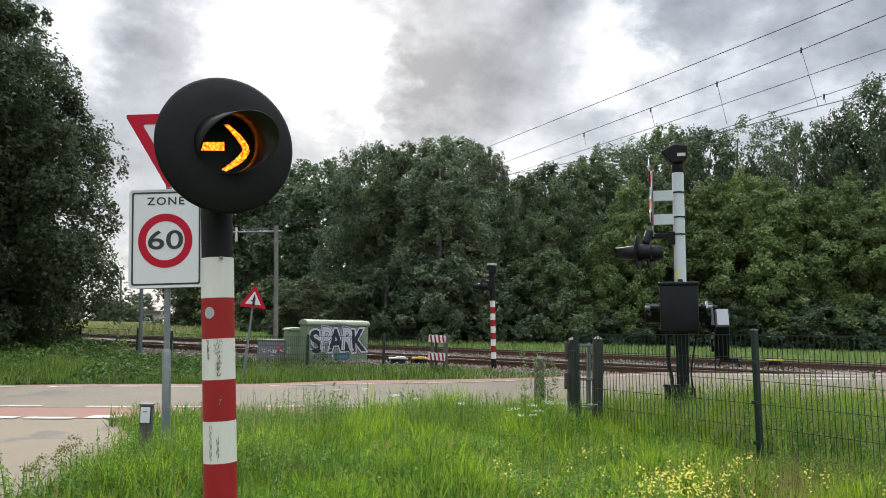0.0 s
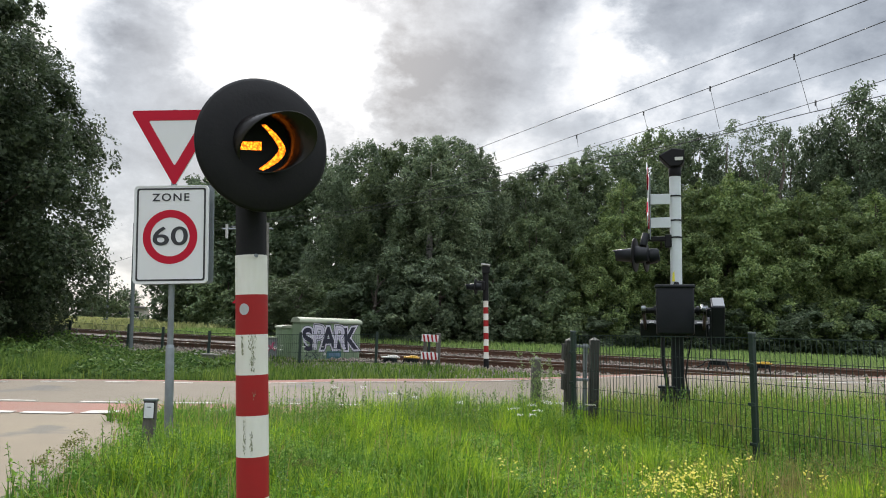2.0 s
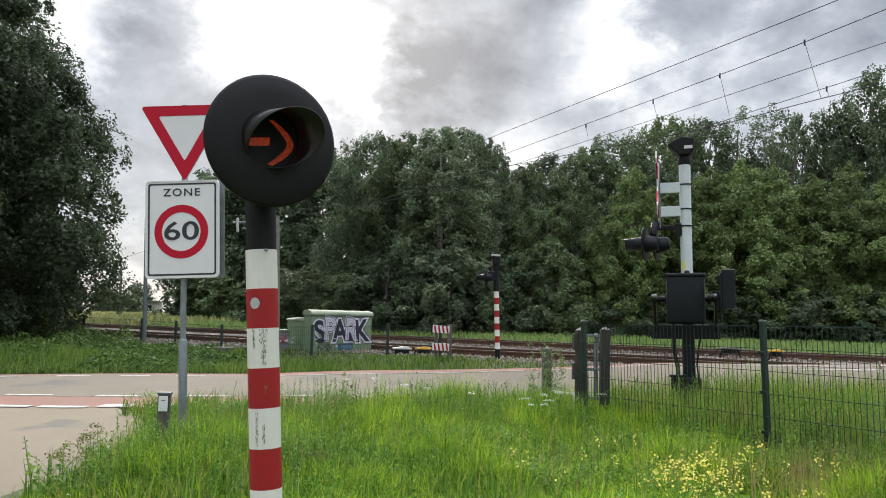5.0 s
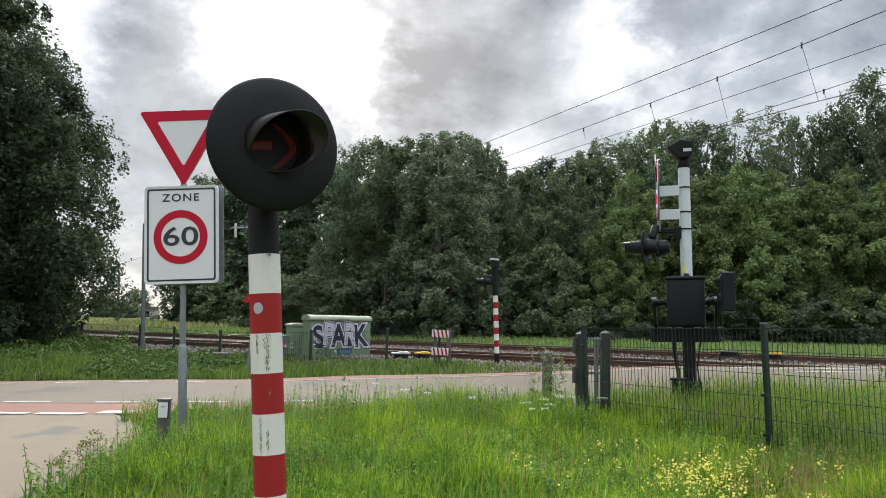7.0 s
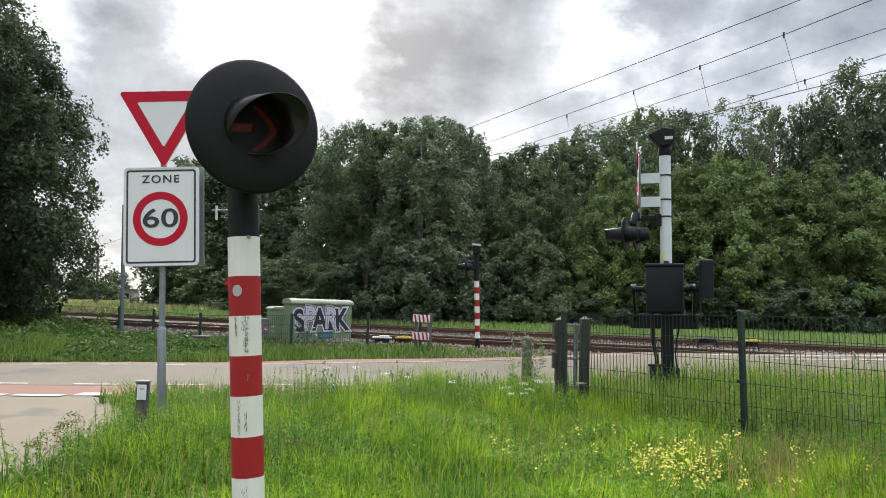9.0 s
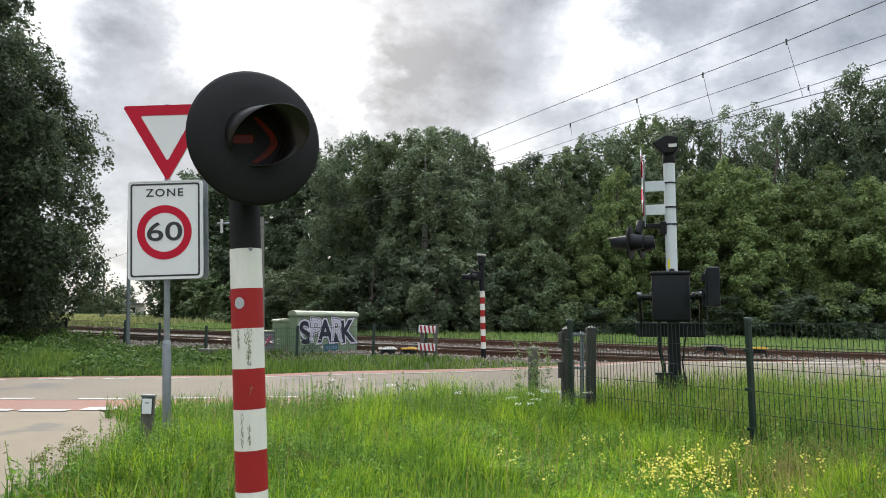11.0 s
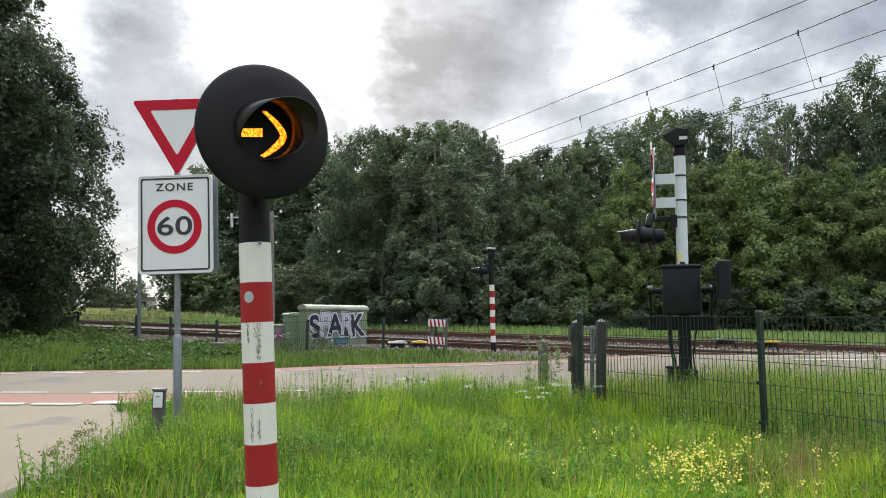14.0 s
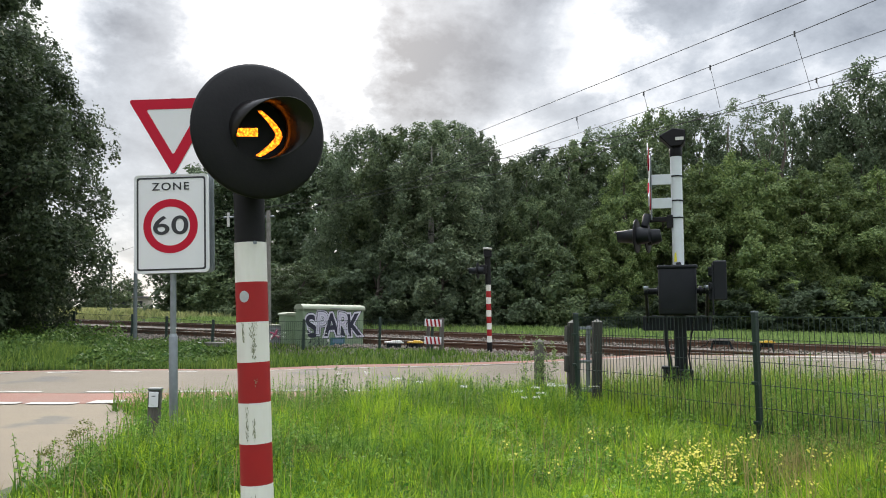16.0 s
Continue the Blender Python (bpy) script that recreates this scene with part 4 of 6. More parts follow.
def tree_meshes(seed, height, radius, leaf, count, mat, skirt=0.1, shape="round", bark="bark", droop=1.0, clump=0.135, cores=True, gaps=0.0):
    """Trunk mesh with limbs, and crown mesh: clumps round the envelope, made of sprays of leaves that face outwards and up."""
    rng = np.random.default_rng(seed)
    bm = bmesh.new()
    limb_path(rng, (0, 0, -0.2), (rng.normal(0, 0.3), rng.normal(0, 0.3), height * 0.86), height * 0.020 + 0.05, 0.03, bm, 0.03, 7)
    hs, rs = CROWNS[shape]
    z0 = height * skirt
    # clumps, more where the envelope is wide
    n = max(40, int((150 if shape != "oak" else 520) * (height / 11) ** 0.8 * (1 - gaps)))
    f = np.linspace(0, 1, 200)
    w = np.interp(f, hs, rs) + 0.12
    f = np.interp((np.arange(n) + rng.uniform(0, 1, n)) / n, np.cumsum(w) / w.sum(), f)
    yaw = np.arange(n) * 2.39996 + rng.normal(0, 0.3, n)
    lobes = 1 + 0.13 * np.sin(3 * yaw + seed) * np.sin(5.0 * f + seed * 1.7) + 0.08 * np.sin(7 * yaw - 4 * f)
    if shape == "oak":
        lobes = 1 + (lobes - 1) * 0.45
    cr = radius * clump * rng.uniform(0.5, 1.7, n) * np.interp(f, (0, 0.8, 1), (1.0, 0.95, 0.7))
    reach = radius * np.interp(f, hs, rs) * lobes * (1 - 0.55 * rng.uniform(0, 1, n) ** 1.6) - cr * 0.6
    reach = np.maximum(reach, 0.05)
    c = np.stack((reach * np.cos(yaw), reach * np.sin(yaw), z0 + (height - z0) * f * 0.97 - cr * 0.3), -1)
    c[:, 2] = np.maximum(c[:, 2], cr * 0.45)
    # no two clumps alike in shape
    form = rng.uniform(0.65, 1.5, (n, 3)) * np.array((1.0, 1.0, 0.85))
    for k in range(0, n, 9 if shape != "oak" else 16):
        limb_path(rng, (0, 0, max(0.2, c[k, 2] * 0.72)), c[k], 0.045 + 0.05 * (1 - f[k]), 0.012, bm, 0.08, 4)
    # sprays on each clump's upper and outer side
    per = 14
    own = np.repeat(np.arange(n), per)
    out = np.stack((np.cos(yaw), np.sin(yaw), np.zeros(n)), -1)[own]
    d = rng.normal(0, 1, (len(own), 3))
    d = d / np.linalg.norm(d, axis=1)[:, None] + 0.50 * out + np.array((0, 0, 0.42))
    d /= np.linalg.norm(d, axis=1)[:, None]
    sp = c[own] + d * (cr[own] * rng.uniform(0.35, 1.3, len(own)))[:, None] * form[own]
    weight = cr[own] ** 2 * rng.uniform(0.4, 1.6, len(own))
    pick = rng.choice(len(own), count, p=weight / weight.sum())
    off = rng.normal(0, 1, (count, 3))
    off -= 0.55 * d[pick] * np.sum(off * d[pick], 1)[:, None]
    off[:, 2] *= droop
    off[:, 2] -= (droop - 1) * np.abs(off[:, 2]) * 0.5
    pts = sp[pick] + off * (cr[own][pick] * 0.25)[:, None]
    face = d[pick] * 0.75 + np.array((0, 0, 0.45)) + rng.normal(0, 0.5, (count, 3))
    ok = pts[:, 2] > 0.1
    V, F = facing_leaves(pts[ok], face[ok], leaf, rng)
    if cores:
        # larger leaves added deep inside, to block light and sky gaps through the crown
        m = count // 7
        pick = rng.integers(0, n, m)
        q = c[pick] * np.array((0.86, 0.86, 0.98)) + rng.normal(0, 1, (m, 3)) * (cr[pick] * 0.36)[:, None]
        q[:, 2] = np.maximum(q[:, 2], 0.15)
        V2, F2 = facing_leaves(q, rng.normal(0, 1, (m, 3)), leaf * 1.6, rng)
        V, F = np.concatenate((V, V2)), np.concatenate((F, F2 + len(V)))
    return mesh_of("trunk", bm, bark), quick_mesh("crown", V, F, mat)


def facing_leaves(pts, face, size, rng):
    """Pointed leaves, one triangle each, whose flat sides face the given way."""
    n = len(pts)
    s = size * rng.uniform(0.6, 1.4, n)
    face = face / np.maximum(np.linalg.norm(face, axis=1)[:, None], 1e-6)
    a = np.cross(face, rng.normal(0, 1, (n, 3)))
    a /= np.maximum(np.linalg.norm(a, axis=1)[:, None], 1e-6)
    b = np.cross(face, a)
    L, W = a * s[:, None], b * (s * 0.44)[:, None]
    V = np.stack((pts - L * 0.45 - W, pts - L * 0.35 + W, pts + L * 0.65), 1).reshape(-1, 3)
    return V, (np.arange(n) * 3)[:, None] + np.array((0, 1, 2))[None]


def plant_tree(name, meshes, at, turn, scale, label, group="", z=None):
    t = thing(name, label, "tree", group)
    zz = float(ground_z(at[0], at[1])) if z is None else z
    t.matrix_basis = pose(at[0], at[1], zz - 0.02, 0, 0, turn) @ Matrix.Diagonal((scale[0], scale[0], scale[1], 1))
    for nm, me in zip(("trunk", "crown"), meshes):
        ob = new(nm, me)
        ob.parent = t
    return t


def build_trees():
    oak = tree_meshes(3, 14.8, 5.85, 0.088, 330000, "oak", 0.01, "oak", clump=0.09)
    plain_oak = tree_meshes(4, 14.5, 5.7, 0.24, 40000, "oak", 0.02, "cone")
    plant_tree("oak_tree", oak, (-15.2, 21.2), 20, (1.0, 1.0), "large dark green oak with branches down to the ground")
    plant_tree("oak_tree", plain_oak, (-20.5, 17.5), 160, (1.05, 1.1), "large dark green oak beside the road")
    plant_tree("oak_tree", plain_oak, (-19.8, 26.5), 250, (1.0, 1.05), "large dark green oak behind the roadside oak")
    plant_tree("oak_tree", plain_oak, (-24.5, 22.5), 80, (1.1, 1.15), "large dark green oak behind the roadside oak")
    V = {
        "a": tree_meshes(21, 11.5, 4.0, 0.125, 50000, "wood_dark", 0.04),
        "b": tree_meshes(22, 11.0, 3.6, 0.122, 46000, "wood_mid", 0.04),
        "c": tree_meshes(23, 9.0, 3.4, 0.098, 60000, "wood_light", 0.02, "cone", clump=0.12),
        "d": tree_meshes(24, 12.0, 3.0, 0.105, 60000, "wood_grey", 0.06, "slim", "birch_bark", droop=2.2),
        "e": tree_meshes(25, 4.0, 2.6, 0.12, 24000, "wood_grey", 0.0),
        "f": tree_meshes(26, 12.5, 1.9, 0.10, 9000, "wood_dark", 0.35, "slim", clump=0.17, cores=False, gaps=0.35),
        "t": tree_meshes(29, 13.0, 2.7, 0.125, 26000, "wood_dark", 0.10, "slim", clump=0.17),
    }
    V["i"] = tree_meshes(31, 4.6, 2.5, 0.115, 22000, "wood_mid", 0.0, "cone")
    V["j"] = tree_meshes(32, 4.0, 2.4, 0.115, 20000, "wood_dark", 0.0)
    V["g"] = tree_meshes(27, 11.5, 4.0, 0.19, 20000, "wood_dark", 0.05)
    V["h"] = tree_meshes(28, 4.0, 2.6, 0.16, 11000, "wood_mid", 0.0)
    words = {"i": "mid-green bush at the wood's edge", "j": "dark green bush at the wood's edge", "g": "tall dark green tree in the farther wood", "h": "low green shrub by the farther wood", "a": "tall dark green broadleaf tree in the wood", "b": "mid-green broadleaf tree in the wood", "c": "light green young tree at the wood's edge",
             "d": "slender grey-green birch with pale bark", "e": "low grey-green shrub at the wood's edge", "f": "thin tall tree with an open crown", "t": "tall dark narrow tree above the young wood"}
    names = {"i": "bush", "j": "bush", "g": "broadleaf_tree", "h": "shrub", "a": "broadleaf_tree", "b": "broadleaf_tree", "c": "young_tree", "d": "birch_tree", "e": "shrub", "f": "thin_tree", "t": "broadleaf_tree"}
    rows = [
        # kind, x, y, width, height
        ("a", -4.3, 41.0, 0.72, 0.91), ("b", -2.4, 39.5, 0.78, 0.94), ("d", -0.5, 38.5, 0.98, 0.87), ("a", 0.6, 42.5, 0.70, 0.97), ("d", 1.5, 39.8, 0.62, 0.84),
        ("b", 3.8, 43.0, 0.80, 0.86), ("a", 5.7, 46.0, 0.90, 0.93), ("b", 7.4, 45.0, 0.90, 1.01), ("a", 9.8, 47.0, 0.95, 1.05), ("b", 12.5, 47.5, 0.95, 1.24),
        ("a", 14.9, 48.0, 0.95, 1.18), ("f", 16.8, 46.0, 1.00, 1.11), ("f", 18.2, 45.5, 1.00, 1.11), ("a", 20.9, 48.0, 0.75, 1.22), ("t", 22.6, 47.0, 0.75, 1.12),
        ("t", 24.1, 46.0, 0.95, 1.26), ("t", 26.3, 46.0, 1.10, 1.22), ("c", 8.5, 38.0, 0.80, 0.94), ("c", 7.1, 37.6, 0.75, 0.67), ("b", 6.0, 40.5, 0.65, 0.69),
        ("c", 10.6, 38.6, 0.95, 0.86), ("c", 12.3, 38.8, 1.00, 0.97), ("c", 13.6, 38.2, 1.00, 1.02), ("c", 15.6, 38.6, 1.05, 0.98), ("c", 17.1, 38.0, 1.00, 0.92),
        ("c", 18.9, 38.6, 1.00, 1.01), ("c", 20.6, 38.0, 1.10, 0.93), ("b", 4.2, 39.5, 0.62, 0.62), ("b", -6.9, 37.5, 0.55, 0.27), ("i", -5.0, 36.6, 0.90, 0.60),
        ("j", -3.2, 36.4, 1.00, 0.89), ("e", -0.1, 35.8, 1.05, 1.01), ("j", 2.3, 37.0, 1.10, 1.00), ("i", 4.5, 37.0, 1.05, 1.00), ("j", 7.3, 36.6, 0.90, 0.50),
        ("j", 9.8, 37.0, 1.00, 0.65), ("j", 12.3, 36.6, 0.95, 0.60), ("j", 15.1, 36.4, 1.10, 0.68), ("j", 17.8, 36.6, 1.00, 0.66), ("j", 20.0, 36.4, 1.00, 0.70),
    ]
    for k, (v, x, y, w, h) in enumerate(rows):
        plant_tree(names[v], V[v], (x, y), (k * 97) % 360, (w, h), words[v], "wood beyond the tracks")
    # farther wood past the bend of the line
    for k, (v, x, y, w, h) in enumerate((("g", -14.5, 62, 1.3, 1.15), ("g", -18.5, 64, 1.3, 1.1), ("g", -10.5, 60, 1.2, 1.2), ("g", -20.4, 68, 1.2, 1.15), ("g", -7.0, 58, 1.2, 1.1),
                                         ("h", -18.6, 62, 1.2, 1.0), ("h", -15.5, 58.5, 1.3, 1.0), ("h", -12, 54.5, 1.3, 1.0), ("h", -8.6, 51, 1.3, 1.0))):
        plant_tree(names[v], V[v], (x, y), (k * 71) % 360, (w, h), words[v], "wood past the bend")
    for k, (v, x, y, w, h) in enumerate((("g", -68, 172, 0.9, 0.62), ("g", -47, 165, 1.0, 0.62), ("g", -51.8, 118, 0.6, 0.38), ("g", -64, 125, 1.4, 0.9), ("h", -53, 125, 1.5, 1.0), ("h", -56, 112, 1.5, 1.1))):
        plant_tree(names[v], V[v], (x, y), (k * 53) % 360, (w, h), "distant tree beyond the field", "distant trees", 0.2)


build_trees()
build_grass()


# ---- signal post with the flashing arrow ----
def lit_lens(name, colour, strength, dark):
    """A mosaic lens: cells of uneven brightness."""
    m = bpy.data.materials.new(name)
    m.use_nodes = True
    nt = m.node_tree
    b = nt.nodes["Principled BSDF"]
    b.inputs["Base Color"].default_value, b.inputs["Roughness"].default_value = (*dark, 1), 0.3
    b.inputs["Specular IOR Level"].default_value = 0.15
    co = nt.nodes.new("ShaderNodeTexCoord")
    vo = nt.nodes.new("ShaderNodeTexVoronoi")
    vo.inputs["Scale"].default_value = 130.0
    nt.links.new(co.outputs["Object"], vo.inputs["Vector"])
    rp = nt.nodes.new("ShaderNodeMapRange")
    for key, value in (("From Min", 0.0), ("From Max", 0.75), ("To Min", strength * 1.7), ("To Max", strength * 0.25)):
        rp.inputs[key].default_value = value
    nt.links.new(vo.outputs["Distance"], rp.inputs["Value"])
    b.inputs["Emission Color"].default_value = (*colour, 1)
    nt.links.new(rp.outputs["Result"], b.inputs["Emission Strength"])
    M[name] = m


# one lens at four glow strengths, for the steps of its blinking
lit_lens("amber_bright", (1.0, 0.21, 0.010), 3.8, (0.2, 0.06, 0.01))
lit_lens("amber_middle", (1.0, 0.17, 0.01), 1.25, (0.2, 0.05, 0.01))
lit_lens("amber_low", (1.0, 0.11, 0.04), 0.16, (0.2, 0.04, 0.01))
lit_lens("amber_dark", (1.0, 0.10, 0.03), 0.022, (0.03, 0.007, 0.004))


def disc_bm(r, thick, dish=0.0, segments=64):
    """A round plate in the x-z plane, its front at y = 0, with a rounded rim."""
    bm = bmesh.new()
    prof = [(0.0, -dish), (r * 0.5, -dish * 0.75), (r * 0.85, -dish * 0.25), (r - 0.006, 0.0), (r, 0.006), (r, thick), (r - 0.006, thick + 0.004), (0.0, thick + 0.004)]
    rows = []
    for rr, y in prof:
        if rr == 0:
            rows.append([bm.verts.new((0, y, 0))])
        else:
            rows.append([bm.verts.new((rr * math.cos(2 * math.pi * i / segments), y, rr * math.sin(2 * math.pi * i / segments))) for i in range(segments)])
    for a, b in zip(rows, rows[1:]):
        for i in range(segments):
            j = (i + 1) % segments
            if len(a) == 1:
                bm.faces.new((a[0], b[i], b[j]))
            elif len(b) == 1:
                bm.faces.new((a[i], b[0], a[j]))
            else:
                bm.faces.new((a[i], b[i], b[j], a[j]))
    return soft(bm)


def hood_bm(r, length, r_end=None, thick=0.003, segments=56, low=0.0, droop=0.0, roll=0.0, power=0.55, sway=0.0):
    """A visor: a tube cut slantwise, longest above, open below; axis -y."""
    r_end = r if r_end is None else r_end
    bm = bmesh.new()
    inner, outer = [], []
    for i in range(segments + 1):
        a = -math.pi + 2 * math.pi * i / segments
        ln = length * max(low, (0.5 + 0.5 * math.cos(a - radians(roll))) ** power)
        k = ln / length
        ri, ro = r + (r_end - r) * k, r + thick + (r_end - r) * k
        s, c = math.sin(a), math.cos(a)
        inner.append((bm.verts.new((r * s, 0, r * c)), bm.verts.new((ri * s + sway * ln, -ln, ri * c - droop * ln))))
        outer.append((bm.verts.new(((r + thick) * s, 0, (r + thick) * c)), bm.verts.new((ro * s + sway * ln, -ln, ro * c - droop * ln))))
    for i in range(segments):
        for a, b in ((inner[i], inner[i + 1]), (outer[i + 1], outer[i])):
            if (a[0].co - a[1].co).length + (b[0].co - b[1].co).length > 1e-5:
                bm.faces.new((a[0], b[0], b[1], a[1]))
        bm.faces.new((inner[i][1], inner[i + 1][1], outer[i + 1][1], outer[i][1]))
    return soft(bm, 50)


def slotted_face(r, holes, depth):
    """A round black face with cut-out holes and their walls."""
    bm = bmesh.new()
    edges = []
    loops = [[(r * math.cos(2 * math.pi * i / 40), r * math.sin(2 * math.pi * i / 40)) for i in range(40)]] + holes
    for loop in loops:
        vs = [bm.verts.new((x, 0, z)) for x, z in loop]
        edges += [bm.edges.new((vs[i], vs[(i + 1) % len(vs)])) for i in range(len(vs))]
    bmesh.ops.triangle_fill(bm, use_beauty=True, use_dissolve=False, edges=edges)
    for loop in holes:
        a = [bm.verts.new((x, 0, z)) for x, z in loop]
        b = [bm.verts.new((x, depth, z)) for x, z in loop]
        for i in range(len(loop)):
            j = (i + 1) % len(loop)
            bm.faces.new((a[i], a[j], b[j], b[i]))
    return bm


def arrow_holes():
    bar = [(-0.078, -0.029), (-0.006, -0.020), (-0.008, 0.008), (-0.070, -0.001)]
    outer, inner = [], []
    for i in range(13):
        f = i / 12
        z = 0.066 - 0.150 * f
        bulge = (1 - abs(2 * f - 1) ** 1.75)
        outer.append((0.002 + 0.071 * bulge, z))
        inner.append((-0.013 + 0.063 * (1 - abs(2 * f - 1) ** 1.35), -0.009 + (z + 0.009) * 0.96))
    return [bar, outer + inner[::-1]]


def build_arrow_post():
    post = thing("signal_post", "red and white banded post with a black round arrow lamp", "railway signal", at=(-0.483, 2.19, 0.0), lean=(0, -3.76))
    r, top, h = 0.0515, 1.395, 0.1285
    rng = np.random.default_rng(4)
    for k in range(9):
        z1 = top - k * h
        stripe = part("band", tube((0, 0, z1 - h), (0, 0, z1), r, segments=32), "white_paint" if k % 2 == 0 else "red_paint", post)
        # dark specks of algae that ran down the paint
        for a0, ztop, ln, wide, n in {2: ((-112, 0.004, 0.06, 4, 34), (-74, 0.002, 0.115, 7, 110)), 3: ((-72, 0.05, 0.03, 4, 6),), 4: ((-106, 0.01, 0.11, 4, 46), (-80, 0.05, 0.07, 3, 34)), 6: ((-90, 0.02, 0.09, 8, 20),)}.get(k, ()):
            bm = bmesh.new()
            for _ in range(n):
                f = rng.uniform(0, 1)
                ac, zc = radians(a0 + rng.normal(0, wide) * (1 - 0.5 * f)), z1 - ztop - ln * f
                da, dz = rng.uniform(0.008, 0.028), rng.uniform(0.003, 0.010)
                vs = [bm.verts.new(((r + 0.001) * math.cos(ac + da * math.cos(q) * u), (r + 0.001) * math.sin(ac + da * math.cos(q) * u), zc + dz * math.sin(q) * u)) for q, u in zip(np.linspace(0, 2 * math.pi, 8)[:-1], rng.uniform(0.5, 1.0, 7))]
                bm.faces.new(vs)
            part("algae_streak", bm, "moss", stripe, "green-black algae streak")
        if k == 1:
            bm = bmesh.new()
            a0 = radians(-104)
            ctr = bm.verts.new(((r + 0.0015) * math.cos(a0), (r + 0.0015) * math.sin(a0), z1 - 0.047))
            rim = [bm.verts.new(((r + 0.0015) * math.cos(a0 + 0.32 * math.cos(q)), (r + 0.0015) * math.sin(a0 + 0.32 * math.cos(q)), z1 - 0.047 + 0.0185 * math.sin(q))) for q in np.linspace(0, 2 * math.pi, 17)[:-1]]
            for i in range(16):
                bm.faces.new((ctr, rim[i], rim[(i + 1) % 16]))
            part("sticker", bm, "foil", stripe, "round grey sticker")
    part("foot", tube((0, 0, -0.05), (0, 0, top - 9 * h), r + 0.004, segments=32), "black_paint", post)
    part("neck", tube((0, 0, top), (0, 0, 1.76), r - 0.002, segments=32), "black_paint", post)
    part("bolt", tube((0.028, -0.048, top - 0.004), (0.028, -0.056, top - 0.004), 0.006, segments=8), "galvanised", post)
    # lamp, turned towards the road
    bm = tube((0, 0.017, 0), (0, 0.075, 0), 0.196, 0.12, 40)
    # the front cap is left out, so that the housing is hollow
    for f in [f for f in bm.faces if f.calc_center_median().y < 0.02 and abs(f.normal.y) > 0.9]:
        bm.faces.remove(f)
    lamp = part("lamp_housing", bm, "black_paint", post, "black round lamp housing")
    lamp.matrix_basis = pose(0.074, -0.132, 1.735, 0, 3.76, 31)
    part("lamp_stem", tube((0, 0.07, 0), (0, 0.18, -0.02), 0.06, segments=20), "black_paint", lamp)
    bm = bmesh.new()
    rows = []
    seg = 72
    for rr, y in ((0.093, -0.014), (0.15, -0.010), (0.205, 0.0), (0.2145, 0.006), (0.2145, 0.016), (0.15, 0.018), (0.093, 0.018)):
        rows.append([bm.verts.new((rr * math.cos(2 * math.pi * i / seg) + (-0.010 if rr < 0.1 else 0.0), y, rr * math.sin(2 * math.pi * i / seg))) for i in range(seg)])
    for a, b in zip(rows, rows[1:]):
        for i in range(seg):
            bm.faces.new((a[i], b[i], b[(i + 1) % seg], a[(i + 1) % seg]))
    part("backing_disc", soft(bm, 40), "black_paint", lamp)
    part("hood", hood_bm(0.092, 0.19, 0.087, droop=0.12, roll=30, power=0.7, sway=0.2), "black_inside", lamp, "satin black visor").matrix_basis = pose(-0.010, 0, 0)
    part("lens_mask", slotted_face(0.12, arrow_holes(), 0.004), "black_paint", lamp, "black mask with an arrow cut out")
    # bright lens at the back; pairs of dimmer plates close over it from above and below
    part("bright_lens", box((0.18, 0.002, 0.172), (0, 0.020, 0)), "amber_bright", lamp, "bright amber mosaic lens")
    # made-up plates, not parts of the lamp: they imitate its electric blinking
    dim_plates = []
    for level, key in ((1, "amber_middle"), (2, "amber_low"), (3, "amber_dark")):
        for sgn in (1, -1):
            ob = part("lens_shutter", box((0.18, 0.002, 0.086)), key, lamp, "added amber plate imitating a dimmer glow")
            dim_plates.append((ob, level, sgn, 0.020 - 0.004 * level))
    return dim_plates


DIM_PLATES = build_arrow_post()


